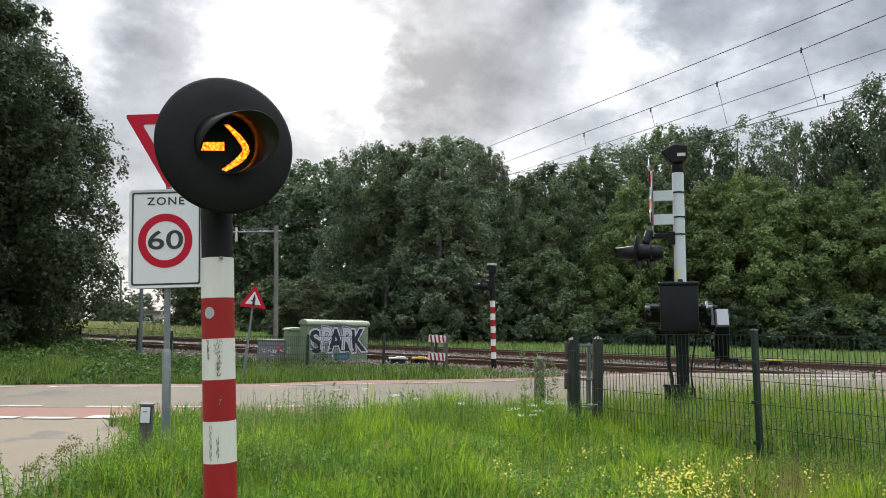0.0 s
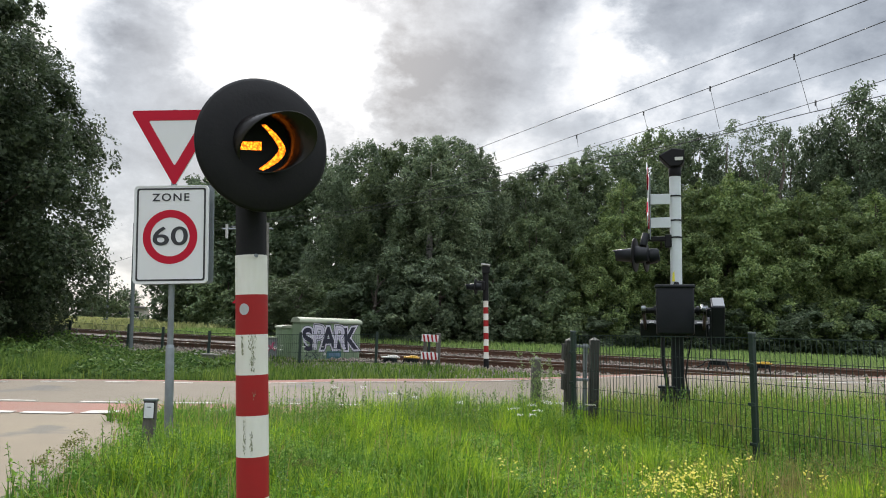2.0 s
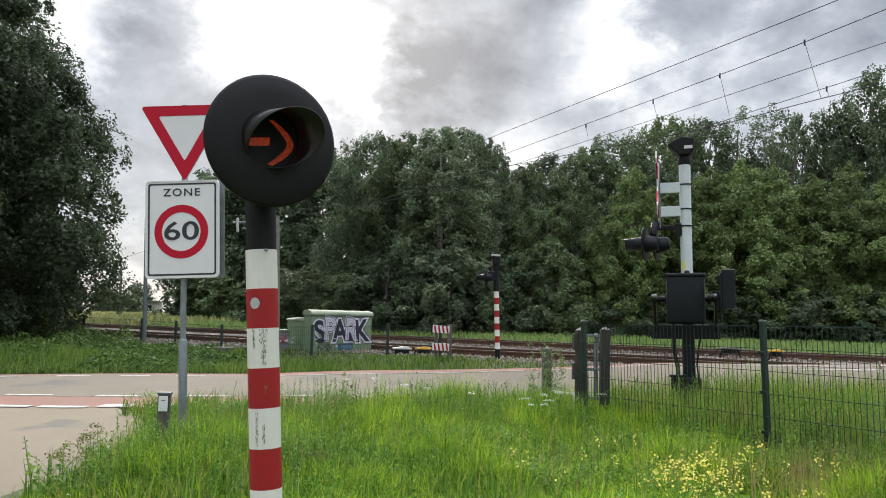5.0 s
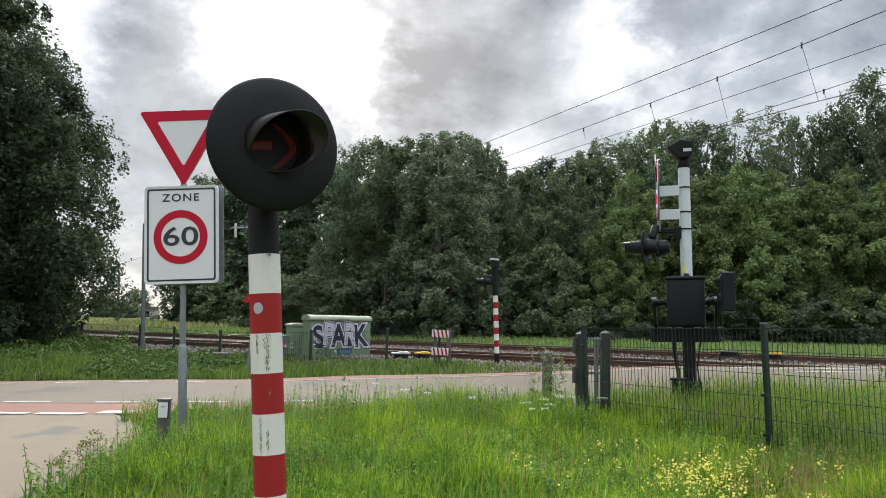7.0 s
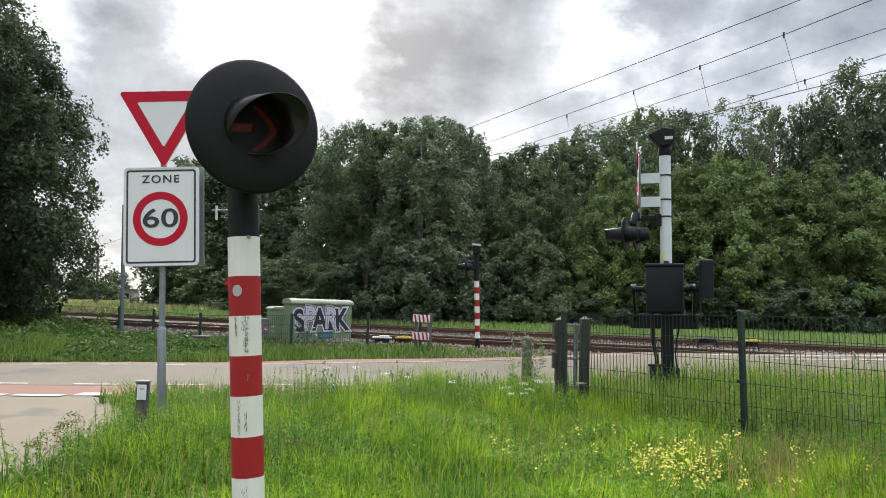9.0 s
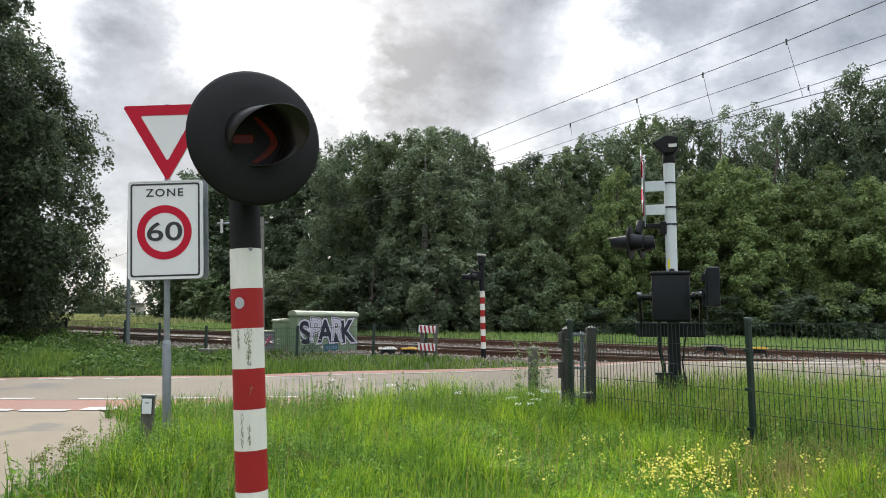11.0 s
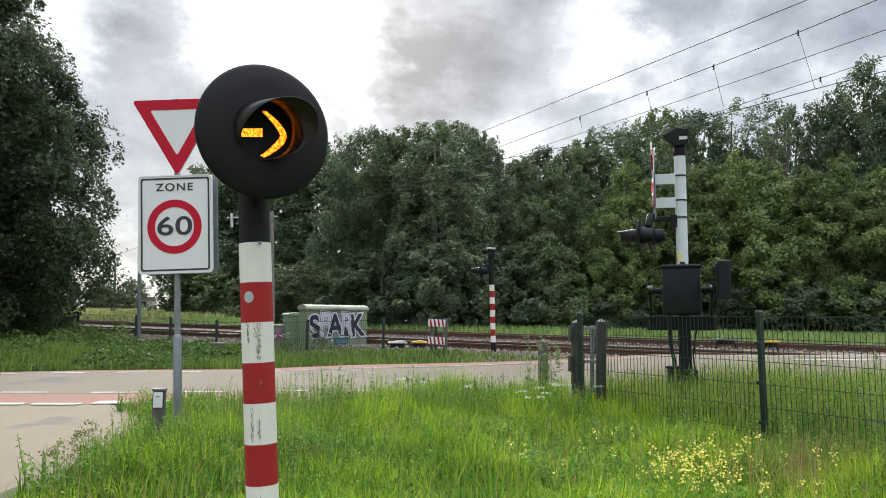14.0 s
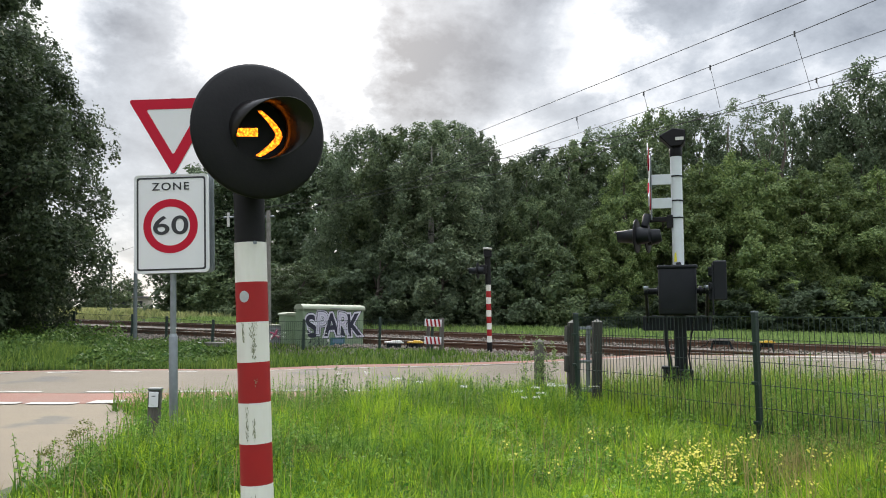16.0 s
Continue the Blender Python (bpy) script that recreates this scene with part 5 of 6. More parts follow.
# ---- traffic signs by the road ----
def build_zone_sign():
    s = thing("traffic_sign", "white 60 zone board under a red yield triangle", "traffic sign", at=(-2.192, 6.47, 0.0), lean=(0, -2.9))
    part("post", tube((-0.026, 0, 0.90), (-0.012, 0, 3.0), 0.0255, segments=20), "galvanised", s)
    part("sleeve", tube((-0.028, 0, -0.1), (-0.026, 0, 0.93), 0.036, segments=20, bevel=0.006), "galvanised", s)
    part("collar", tube((-0.026, 0, 0.93), (-0.026, 0, 0.955), 0.036, 0.027, 20), "galvanised", s)
    cz, w, h = 1.897, 0.635, 0.845
    board = part("board", prism(round_rect(w, h, 0.035), 0.022, (-0.02, -0.052, cz)), "sign_white", s)
    part("rim", frame_shape(round_rect(w + 0.004, h + 0.004, 0.036), round_rect(w - 0.014, h - 0.014, 0.03), 0.030, (-0.02, -0.0565, cz)), "sign_white", board)
    part("border", frame_shape(round_rect(w - 0.042, h - 0.042, 0.022), round_rect(w - 0.072, h - 0.072, 0.016), 0.003, (-0.02, -0.0545, cz)), "sign_black", board)
    part("red_ring", ring(0.168, 0.234, 0.003, (-0.026, -0.0545, cz - 0.022)), "sign_red", board)
    g = letters("speed_limit", "60", 0.262, "sign_black", board, (-0.026, -0.0545, cz - 0.024), 0.0012, 0.003, 1.02)
    g.matrix_basis = g.matrix_basis @ Matrix.Diagonal((1.2, 0.86, 1, 1))
    g = letters("zone_word", "ZONE", 0.098, "sign_black", board, (-0.024, -0.0545, cz + 0.318), 0.0012, 0.0012, 1.2)
    g.matrix_basis = g.matrix_basis @ Matrix.Diagonal((1.08, 0.95, 1, 1))
    # the board for the other direction, back to back
    back = part("rear_board", prism(round_rect(w, h + 0.02, 0.035), 0.02, (0.004, 0.03, cz + 0.006)), "galvanised", s)
    for dz in (-0.25, 0.25):
        part("clamp", box((0.09, 0.085, 0.035), (0, 0, cz + dz), 0.006), "galvanised", s)
    side, zt = 0.772, 2.985
    def tri(sc):
        pts = []
        c = (0, zt - side * 0.289)
        for ang in (30, 150, 270):
            rr = side * 0.577 * sc - 0.036
            for k in range(-3, 4):
                a = radians(ang + k * 20)
                pts.append((c[0] + rr * math.cos(radians(ang)) + 0.020 * math.cos(a), c[1] + rr * math.sin(radians(ang)) + 0.020 * math.sin(a)))
        return pts
    t = part("yield_triangle", prism(tri(1.0), 0.02, (0.0, -0.05, 0.0)), "sign_white", s)
    part("red_band", frame_shape(tri(1.0), [(x * 0.60, zt - side * 0.289 + (z - zt + side * 0.289) * 0.60) for x, z in tri(1.0)], 0.004, (0.0, -0.0535, 0.0)), "sign_red", t)


def build_warning_sign():
    s = thing("warning_sign", "leaning red triangle warning sign on a thin post", "traffic sign", at=(-4.28, 16.6, 0.0), lean=(0, 5.0), turn=14)
    part("post", tube((0, 0, 0.0), (0, 0, 1.75), 0.024, segments=14), "galvanised", s)
    part("sleeve", tube((0, 0, 0.0), (0, 0, 0.7), 0.036, segments=14), "galvanised", s)
    side, zb = 0.56, 1.52
    c = zb + side * 0.289
    def tri(sc):
        return [(side * 0.577 * sc * math.cos(radians(a)), c + side * 0.577 * sc * math.sin(radians(a))) for a in (90, 210, 330)]
    t = part("triangle", prism(tri(1.0), 0.02, (0, -0.045, 0)), "sign_red", s)
    part("white_field", prism(tri(0.58), 0.004, (0, -0.049, 0)), "sign_white", t)
    part("junction_bar", prism([(-0.028, c - 0.12), (0.028, c - 0.12), (0.028, c + 0.03), (0.0, c + 0.13), (-0.028, c + 0.03)], 0.003, (0.01, -0.053, 0)), "sign_black", t)
    part("side_bar", prism([(-0.06, c - 0.035), (-0.01, c - 0.035), (-0.01, c - 0.005), (-0.06, c - 0.005)], 0.003, (0.01, -0.053, 0)), "sign_black", t)


def build_marker_post():
    s = thing("marker_post", "short weathered post with a white reflector in the grass", "bollard", at=(-2.278, 6.14, 0), turn=6)
    part("shaft", box((0.095, 0.07, 0.62), (0, 0, 0.20), 0.01), "grey_timber", s)
    part("cap", box((0.105, 0.08, 0.02), (0, 0, 0.515), 0.006), "cap_grey", s)
    p = part("reflector_frame", box((0.084, 0.012, 0.132), (0, -0.039, 0.435), 0.004), "black_paint", s)
    part("reflector", box((0.074, 0.006, 0.122), (0, -0.0465, 0.435), 0.003), "sign_white", p, "white reflector")
    part("mark", box((0.030, 0.002, 0.008), (0.0, -0.0505, 0.462)), "cap_grey", p)


# ---- level-crossing machine ----
def flasher(parent, at, turn, size=1.0, side="hood"):
    """A black round flasher: disc, hood, housing."""
    h = part("flasher", tube((0, 0.01, 0), (0, 0.17 * size, 0), 0.115 * size, 0.085 * size, 24, bevel=0.01), "dark_machine", parent, "black flashing light seen from the side")
    h.matrix_basis = pose(*at, 0, 0, turn)
    d = part("disc", disc_bm(0.215 * size, 0.012), "black_paint", h)
    v = part("visor", hood_bm(0.088 * size, 0.28 * size, 0.062 * size, 0.004, 40, 0.82), "dark_machine", h)
    return h


def build_barrier_machine():
    s = thing("barrier_machine", "grey mast with lights above a black barrier drive", "level crossing", at=(2.985, 9.6, 0.0), lean=(0, -1.2), turn=-16)
    part("mast", tube((0, 0, 1.5), (0, 0, 3.19), 0.0705, segments=28), "mast_grey", s)
    part("yellow_mark", prism([(-0.02, 1.86), (0.012, 1.86), (0.008, 1.99), (-0.015, 1.96)], 0.003, (-0.03, -0.0685, 0)), "yellow_mark", s)
    for z in (2.405, 2.62, 2.93):
        part("strap", ring(0.071, 0.080, 0.018, segments=28), "dark_machine", s).matrix_basis = pose(0, 0, z, 90, 0, 0)
    part("top_collar", tube((0, 0, 3.19), (0, 0, 3.30), 0.078, segments=28, bevel=0.008), "black_paint", s)
    bm = bmesh.new()
    prof = [(-0.20, 0.17), (-0.03, 0.26), (0.12, 0.235), (0.115, 0.085), (0.07, 0.03), (-0.06, 0.02)]
    head = part("signal_head", prism(prof, 0.24, (0.0, -0.12, 3.28), bevel=0.012), "black_paint", s, "black angular bell housing")
    part("label_plate", box((0.10, 0.004, 0.04), (0.05, -0.123, 3.40)), "plastic_white", head)
    part("head_neck", tube((0.03, 0, 3.28), (0.03, 0, 3.34), 0.05, segments=16), "black_paint", s)
    for z in (2.90, 2.60):
        part("bracket", box((0.24, 0.02, 0.13), (-0.18, -0.06, z), 0.004), "mast_grey", s)
    part("bracket_rail", box((0.014, 0.05, 0.86), (-0.308, -0.05, 2.82), 0.004), "galvanised", s)
    # warning cross, seen nearly edge-on
    cross = part("warning_cross", box((0.013, 0.14, 1.10), (0, 0, 0), 0.004, turn=(52, 0, 0)), "sign_white", s, "red and white warning cross")
    cross.matrix_basis = pose(-0.335, -0.05, 2.91, 0, 0, 0.6)
    part("cross_board", box((0.013, 0.14, 1.10), (0.004, 0, 0), 0.004, turn=(-52, 0, 0)), "sign_white", cross)
    for sgn in (1, -1):
        for k in (-1, 1):
            part("red_stripe", box((0.017, 0.143, 0.26), (0.002 + 0.002 * sgn, -math.sin(radians(52 * sgn)) * 0.34 * k, math.cos(radians(52)) * 0.34 * k), turn=(52 * sgn, 0, 0)), "sign_red", cross)
    part("lamp_arm", box((0.34, 0.05, 0.06), (-0.22, -0.02, 2.40), 0.01), "black_paint", s)
    part("lamp_bracket", box((0.08, 0.09, 0.16), (-0.09, -0.02, 2.37), 0.01), "black_paint", s)
    flasher(s, (-0.50, -0.12, 2.19), -100, 1.0)
    f = flasher(s, (-0.38, 0.30, 2.20), -100, 0.9)
    part("cable_elbow", tube((-0.40, -0.10, 2.30), (-0.36, -0.04, 2.46), 0.045, 0.05, 14, bevel=0.01), "dark_machine", s)
    part("rear_lamp", tube((-0.33, -0.02, 2.18), (-0.20, -0.02, 2.20), 0.10, 0.08, 20, bevel=0.015), "dark_machine", s)
    # drive housing
    bm = box((0.445, 0.40, 0.58), (-0.02, -0.17, 1.485), 0.035, 3)
    for v in bm.verts:
        if v.co.z > 1.7:
            v.co.z += 0.02 * (1 - ((v.co.x + 0.02) / 0.24) ** 2)
    drive = part("drive_housing", soft(bm, 40), "dark_machine", s, "black drive housing with a domed lid")
    bm = box((0.475, 0.43, 0.045), (-0.02, -0.17, 1.775), 0.018, 3)
    for v in bm.verts:
        v.co.z += 0.03 * (1 - ((v.co.x + 0.02) / 0.25) ** 2)
    part("lid", bm, "dark_machine", drive)
    part("lid_knob", tube((0.0, -0.30, 1.785), (0.0, -0.30, 1.84), 0.04, 0.028, 16, bevel=0.01), "dark_machine", drive)
    part("door_seam", box((0.38, 0.004, 0.006), (-0.02, -0.372, 1.27)), "black_paint", drive)
    part("column", box((0.15, 0.13, 1.10), (0.0, -0.02, 0.73), 0.012), "dark_machine", s)
    part("base_block", box((0.19, 0.24, 0.48), (0.05, -0.02, 0.30), 0.02), "dark_machine", s)
    part("junction_box", box((0.17, 0.2, 0.46), (-0.13, -0.06, 0.32), 0.02), "dark_machine", s)
    part("junction_lid", box((0.20, 0.22, 0.03), (-0.13, -0.06, 0.56), 0.008), "dark_machine", s)
    bm = bmesh.new()
    pts = [(-0.17, -0.12, 1.22), (-0.165, -0.12, 0.85), (-0.13, -0.12, 0.65), (-0.125, -0.12, 0.40)]
    for a, b in zip(pts, pts[1:]):
        tube(a, b, 0.024, segments=10, bm=bm)
    part("conduit", bm, "dark_machine", s)
    bm = bmesh.new()
    pts = [(0.18, -0.1, 1.21), (0.12, -0.1, 0.90), (0.095, -0.1, 0.7), (0.115, -0.1, 0.52), (0.10, -0.1, 0.38)]
    for a, b in zip(pts, pts[1:]):
        tube(a, b, 0.010, segments=8, bm=bm)
    part("cable", bm, "black_paint", s)
    part("shaft", tube((-0.42, 0.0, 1.50), (0.42, 0.0, 1.50), 0.03, segments=14), "dark_machine", s)
    for sx in (-0.25, 0.25):
        part("bearing", tube((sx - 0.02, 0.0, 1.50), (sx + 0.02, 0.0, 1.50), 0.06, segments=18, bevel=0.006), "dark_machine", s)
    # swinging frame: two side arms, cross weight behind, balance block in front; its own space has the shaft at the origin
    swing = part("swing_frame", tube((-0.40, 0.0, 0.0), (0.40, 0.0, 0.0), 0.036, segments=14), "dark_machine", s, "black swinging frame with its counterweights")
    for sx in (-0.40, 0.335):
        bm = bmesh.new()
        tube((sx - 0.02, 0, 0), (sx + 0.02, 0, 0), 0.062, segments=20, bm=bm)
        box((0.035, 0.62, 0.10), (sx, 0.24, -0.20), 0.008, 1, turn=(-38, 0, 0), bm=bm)
        part("side_arm", soft(bm), "dark_machine", swing)
        part("pivot_cap", tube((sx - 0.028 * (1 if sx < 0 else -1), -0.045, 0.035), (sx + 0.03 * (1 if sx < 0 else -1), -0.045, 0.035), 0.03, segments=16), "galvanised", swing)
    part("cross_weight", box((0.86, 0.16, 0.19), (-0.035, 0.50, -0.405), 0.012), "dark_machine", swing)
    # pale pieces for the sky's reflection on top of the cross weight
    for sx in (-0.32, 0.28):
        part("bright_plate", box((0.06, 0.07, 0.006), (sx, 0.46, -0.307), turn=(-6, 0, 0)), "skylit_top", swing)
    part("balance_arm", box((0.03, 0.90, 0.06), (0.355, -0.42, 0.03), 0.006), "dark_machine", swing)
    w = part("balance_block", box((0.145, 0.36, 0.44), (0.445, -0.67, 0.09), 0.01), "dark_machine", swing)
    # the block's skylit top, drawn as a paler sheet
    part("block_top", box((0.125, 0.32, 0.006), (0.455, -0.665, 0.314)), "skylit_top", w, "top face coloured paler, as if skylit")
    part("block_rod", tube((0.365, -0.86, -0.30), (0.365, -0.86, 0.27), 0.009, segments=8), "dark_machine", w)
    for z, wide in ((0.20, 0.06), (0.02, 0.09), (-0.08, 0.05)):
        part("weight_plate", box((0.05, wide, 0.10), (0.350, -0.70, z), 0.008), "dark_machine", w)
    part("lock_pin", tube((0.30, -0.10, 0.05), (0.30, 0.06, 0.05), 0.018, segments=10), "galvanised", swing)
    return swing


SWING = build_barrier_machine()


def build_far_signal():
    s = thing("far_signal_post", "far red and white banded post with a black flasher", "railway signal", at=(0.985, 16.6, 0.26), lean=(0, -2.2))
    h = 0.1345
    part("foot", tube((0, 0, -0.1), (0, 0, 0.31), 0.057, segments=16), "black_paint", s)
    for k in range(9):
        part("band", tube((0, 0, 0.31 + h * k), (0, 0, 0.31 + h * (k + 1)), 0.0525, segments=16), "white_paint" if k % 2 == 0 else "red_paint", s)
    part("neck", tube((0, 0, 0.31 + 9 * h), (0, 0, 2.15), 0.06, segments=16), "black_paint", s)
    part("head", prism([(-0.07, 0.0), (0.08, 0.0), (0.09, 0.14), (-0.08, 0.17)], 0.2, (0.0, -0.1, 2.10), bevel=0.01), "black_paint", s)
    part("head_roof", box((0.19, 0.23, 0.035), (0.0, 0, 2.285), 0.005, turn=(0, 6, 0)), "plastic_white", s)
    flasher(s, (-0.22, -0.05, 1.82), -105, 0.8)
    part("lamp_box", box((0.16, 0.14, 0.2), (-0.10, -0.02, 1.84), 0.02), "black_paint", s)


# ---- fences ----
def mesh_panel(length, height, parent, dz=0.0, wire=0.0021, gap=0.05, low=0.06):
    """A welded mesh panel along x from 0 to length."""
    bm = bmesh.new()
    n = int(length / gap)
    for k in range(1, n):
        x = length * k / n
        box((wire * 1.9, wire * 1.9, height - low), (x, 0, low + (height - low) / 2 + dz * x / length), bm=bm)
    rows = int((height - low) / 0.2)
    for k in range(rows + 1):
        z = height - 0.004 - 0.2 * k
        for y in (-wire * 1.6, wire * 1.6):
            a, b = (0, y, z), (length, y, z + dz)
            box((length, wire * 2.2, wire * (2.2 if k else 4.0)), (length / 2, y, z + dz / 2), turn=(0, -math.degrees(math.atan2(dz, length)), 0), bm=bm)
    return part("mesh_panel", bm, "fence_green", parent)


def build_fence():
    s = thing("mesh_fence", "dark green welded mesh fence on steel posts in long grass", "fence", at=(1.60, 9.02, 0.0))
    a, b = Vector((1.60, 9.02)), Vector((2.865, 6.84))
    d = b - a
    turn = math.degrees(math.atan2(d.y, d.x))
    s.matrix_basis = pose(1.60, 9.02, 0.0, 0, 0, turn)
    for k in range(5):
        x = d.length * k
        z = 1.160 + 0.040 * min(k, 1) + 0.02 * max(0, k - 1)
        p = part("post", box((0.046, 0.05, z + 0.12), (x, 0.025, z / 2 - 0.03), 0.006), "fence_green", s)
        part("post_cap", box((0.052, 0.056, 0.018), (x, 0.025, z + 0.034), 0.006), "cap_grey", p)
        for zz in (0.25, 0.6, 0.95):
            part("clip", box((0.07, 0.016, 0.03), (x, -0.012, zz), 0.004), "fence_green", p)
        if k < 4:
            m = mesh_panel(d.length - 0.03, z - 0.005, s, 0.040 if k == 0 else 0.02)
            m.matrix_basis = pose(x + 0.015, -0.02, 0.0)
    # the fence has settled a little out of plumb
    way = Vector((math.cos(radians(turn)), -math.sin(radians(turn)))) * -0.038
    for ob in s.children_recursive:
        for v in ob.data.vertices:
            v.co.x += way.x * v.co.z
            v.co.y += way.y * v.co.z


def wooden_post(name, at, h, w, label, turn=0, mat="old_wood"):
    s = thing(name, label, "post", "timber posts", at, turn, kind="")
    bm = box((w, w, h + 0.1), (0, 0, h / 2 - 0.05), 0.008, 1)
    top = bm.verts.new((0, 0, h + 0.035))
    part("shaft", bm, mat, s)
    bm = bmesh.new()
    base = [bm.verts.new((sx * w * 0.48, sy * w * 0.48, h)) for sx, sy in ((-1, -1), (1, -1), (1, 1), (-1, 1))]
    tip = bm.verts.new((0, 0, h + 0.035))
    for i in range(4):
        bm.faces.new((base[i], base[(i + 1) % 4], tip))
    bm.faces.new(base[::-1])
    part("pointed_top", bm, "concrete", s)
    return s


def build_posts():
    p = wooden_post("timber_post", (1.575, 9.22, 0), 1.085, 0.105, "dark weathered timber post beside the mesh fence", 10)
    for z in (0.95, 0.60):
        part("hinge", box((0.03, 0.10, 0.19), (-0.076, 0, z), 0.006), "old_wood", p)
    part("hook", tube((-0.085, -0.03, 0.12), (-0.085, -0.03, 0.36), 0.012, segments=8), "plastic_white", p, "white rod")
    p = wooden_post("timber_post", (1.89, 9.36, 0), 1.10, 0.108, "dark weathered timber post with metal rails", 4)
    for z in (1.02, 0.62, 0.28):
        part("metal_rail", box((0.26, 0.03, 0.035), (-0.19, 0.0, z), 0.005), "galvanised", p)
    part("metal_stile", box((0.05, 0.03, 0.80), (-0.10, 0.03, 0.65), 0.005), "galvanised", p)
    p = wooden_post("stub_post", (1.22, 9.6, 0), 0.84, 0.10, "short grey post overgrown with weeds", 15, "grey_timber")


def build_far_fence():
    s = thing("trackside_fence", "low dark green mesh fence beside the railway", "fence")
    pts = [(-13.0, 24.4), (-10.6, 22.6), (-8.3, 21.0), (-7.0, 19.9), (-5.45, 18.6), (-3.15, 17.75), (-1.42, 17.55), (-0.25, 17.3)]
    for i, (x, y) in enumerate(pts):
        z = float(ground_z(x, y))
        part("post", box((0.06, 0.06, 0.82), (x, y, z + 0.30), 0.006, 1), "fence_green", s)
        if i + 1 < len(pts):
            x2, y2 = pts[i + 1]
            dz = float(ground_z(x2, y2)) - z
            m = mesh_panel(math.hypot(x2 - x, y2 - y), 0.66, s, dz, 0.0022)
            m.matrix_basis = pose(x, y, z, 0, 0, math.degrees(math.atan2(y2 - y, x2 - x)))


# ---- trackside things ----
def cabinet(name, at, w, d, h, turn, label, mat="cabinet_green"):
    s = thing(name, label, "cabinet", "trackside cabinets", at, turn)
    body = part("body", box((w, d, h), (0, 0, h / 2), 0.008, 1), mat, s)
    n = max(3, int(w / 0.17))
    for k in range(n):
        part("front_panel", box((w / n - 0.008, 0.014, h - 0.13), (-w / 2 + w * (k + 0.5) / n, -d / 2 - 0.005, h / 2), 0.003, 1), mat, body)
    part("plinth", box((w + 0.06, d + 0.06, 0.12), (0, 0, 0.02), 0.01), "concrete", s)
    return s, body


def build_cabinets():
    z, turn = 0.20, 28
    w, h, d = 1.50, 0.99, 0.60
    s, body = cabinet("relay_cabinet", (-2.749, 18.917, z), w, d, h, turn, "pale green relay cabinet covered in graffiti")
    prof = [(-0.34, 0.0), (0.34, 0.0), (0.345, 0.02), (0.335, 0.055), (0.29, 0.09), (0.18, 0.115), (0.0, 0.125), (-0.18, 0.115), (-0.29, 0.09), (-0.335, 0.055), (-0.345, 0.02)]
    roof = part("roof", prism(prof, w + 0.06, bevel=0.004), "cabinet_roof", s, "dusty pale rounded roof")
    roof.matrix_basis = pose(w / 2 + 0.03, 0, h - 0.005, 0, 0, 90)
    for k in range(7):
        part("roof_mark", box((0.035, 0.003, 0.018 + 0.006 * (k % 3)), (-0.10 + 0.045 * k, -0.347, h + 0.025)), "cabinet_grey", s)
    # painted word: a dark rim, a lilac halo, then dark and pale letters that lean and overlap
    y = -d / 2 - 0.014
    for k, (ch, x, hz, tilt, wide) in enumerate((("S", -0.545, 0.57, 10, 0.80), ("P", -0.315, 0.64, -4, 0.80), ("A", -0.055, 0.61, 3, 0.78), ("R", 0.225, 0.635, -3, 0.80), ("K", 0.485, 0.61, 5, 0.74))):
        flat = Matrix.Diagonal((wide, 1.08, 1, 1)) @ pose(0, 0, 0, 0, 0, tilt)
        dark = k % 2 == 0
        rim = letters("graffiti_rim", ch, 0.66, "spray_dark", body, (x, y - 0.0006 * k, hz), 0.001, 0.072)
        rim.matrix_basis = rim.matrix_basis @ flat
        g = letters("graffiti_halo", ch, 0.66, "spray_white", rim, (0, 0, 0), 0.001, 0.060)
        g.matrix_basis = pose(0, 0.0, 0.003)
        if dark:
            g2 = letters("graffiti_letter", ch, 0.66, "spray_dark", rim, (0, 0, 0), 0.001, 0.020)
            g2.matrix_basis = pose(0, 0.0, 0.006)
        else:
            for k2, (name, paint, fat) in enumerate((("graffiti_line", "spray_dark", 0.036), ("graffiti_letter", "spray_white", 0.020), ("graffiti_core", "spray_lilac", -0.012))):
                g2 = letters(name, ch, 0.66, paint, rim, (0, 0, 0), 0.001, fat)
                g2.matrix_basis = pose(0, 0.0, 0.006 + 0.003 * k2)
    part("notice", box((0.36, 0.012, 0.17), (0.10, y - 0.006, 0.25), 0.004), "spray_teal", body)
    for k in range(4):
        part("notice_bar", box((0.05 + 0.02 * (k % 2), 0.004, 0.08), (0.0 + 0.07 * k, y - 0.014, 0.255)), "spray_blue", body)
    part("notice_patch", box((0.045, 0.004, 0.06), (-0.13, y - 0.008, 0.27)), "plastic_white", body)
    rng = np.random.default_rng(8)
    for k in range(22):
        a = (rng.uniform(-0.60, -0.10), y - 0.002, rng.uniform(0.18, 0.36))
        b = (a[0] + rng.uniform(-0.10, 0.10), y - 0.002, a[2] + rng.uniform(-0.10, 0.10))
        part("scrawl", tube(a, b, 0.009, 0.006, 6), "spray_dark", body)
    s, body = cabinet("small_cabinet", (-3.70, 19.40, z), 0.60, 0.5, 0.84, turn, "smaller pale green trackside cabinet")
    part("roof", prism([(-0.33, 0), (0.33, 0), (0.325, 0.03), (0.26, 0.06), (0.0, 0.075), (-0.26, 0.06), (-0.325, 0.03)], 0.56, (0, -0.28, 0.835), bevel=0.004), "cabinet_roof", s)
    s, body = cabinet("grey_cabinet", (-4.36, 19.45, z), 0.66, 0.45, 0.58, 12, "low grey cabinet with pink spray paint", "cabinet_grey")
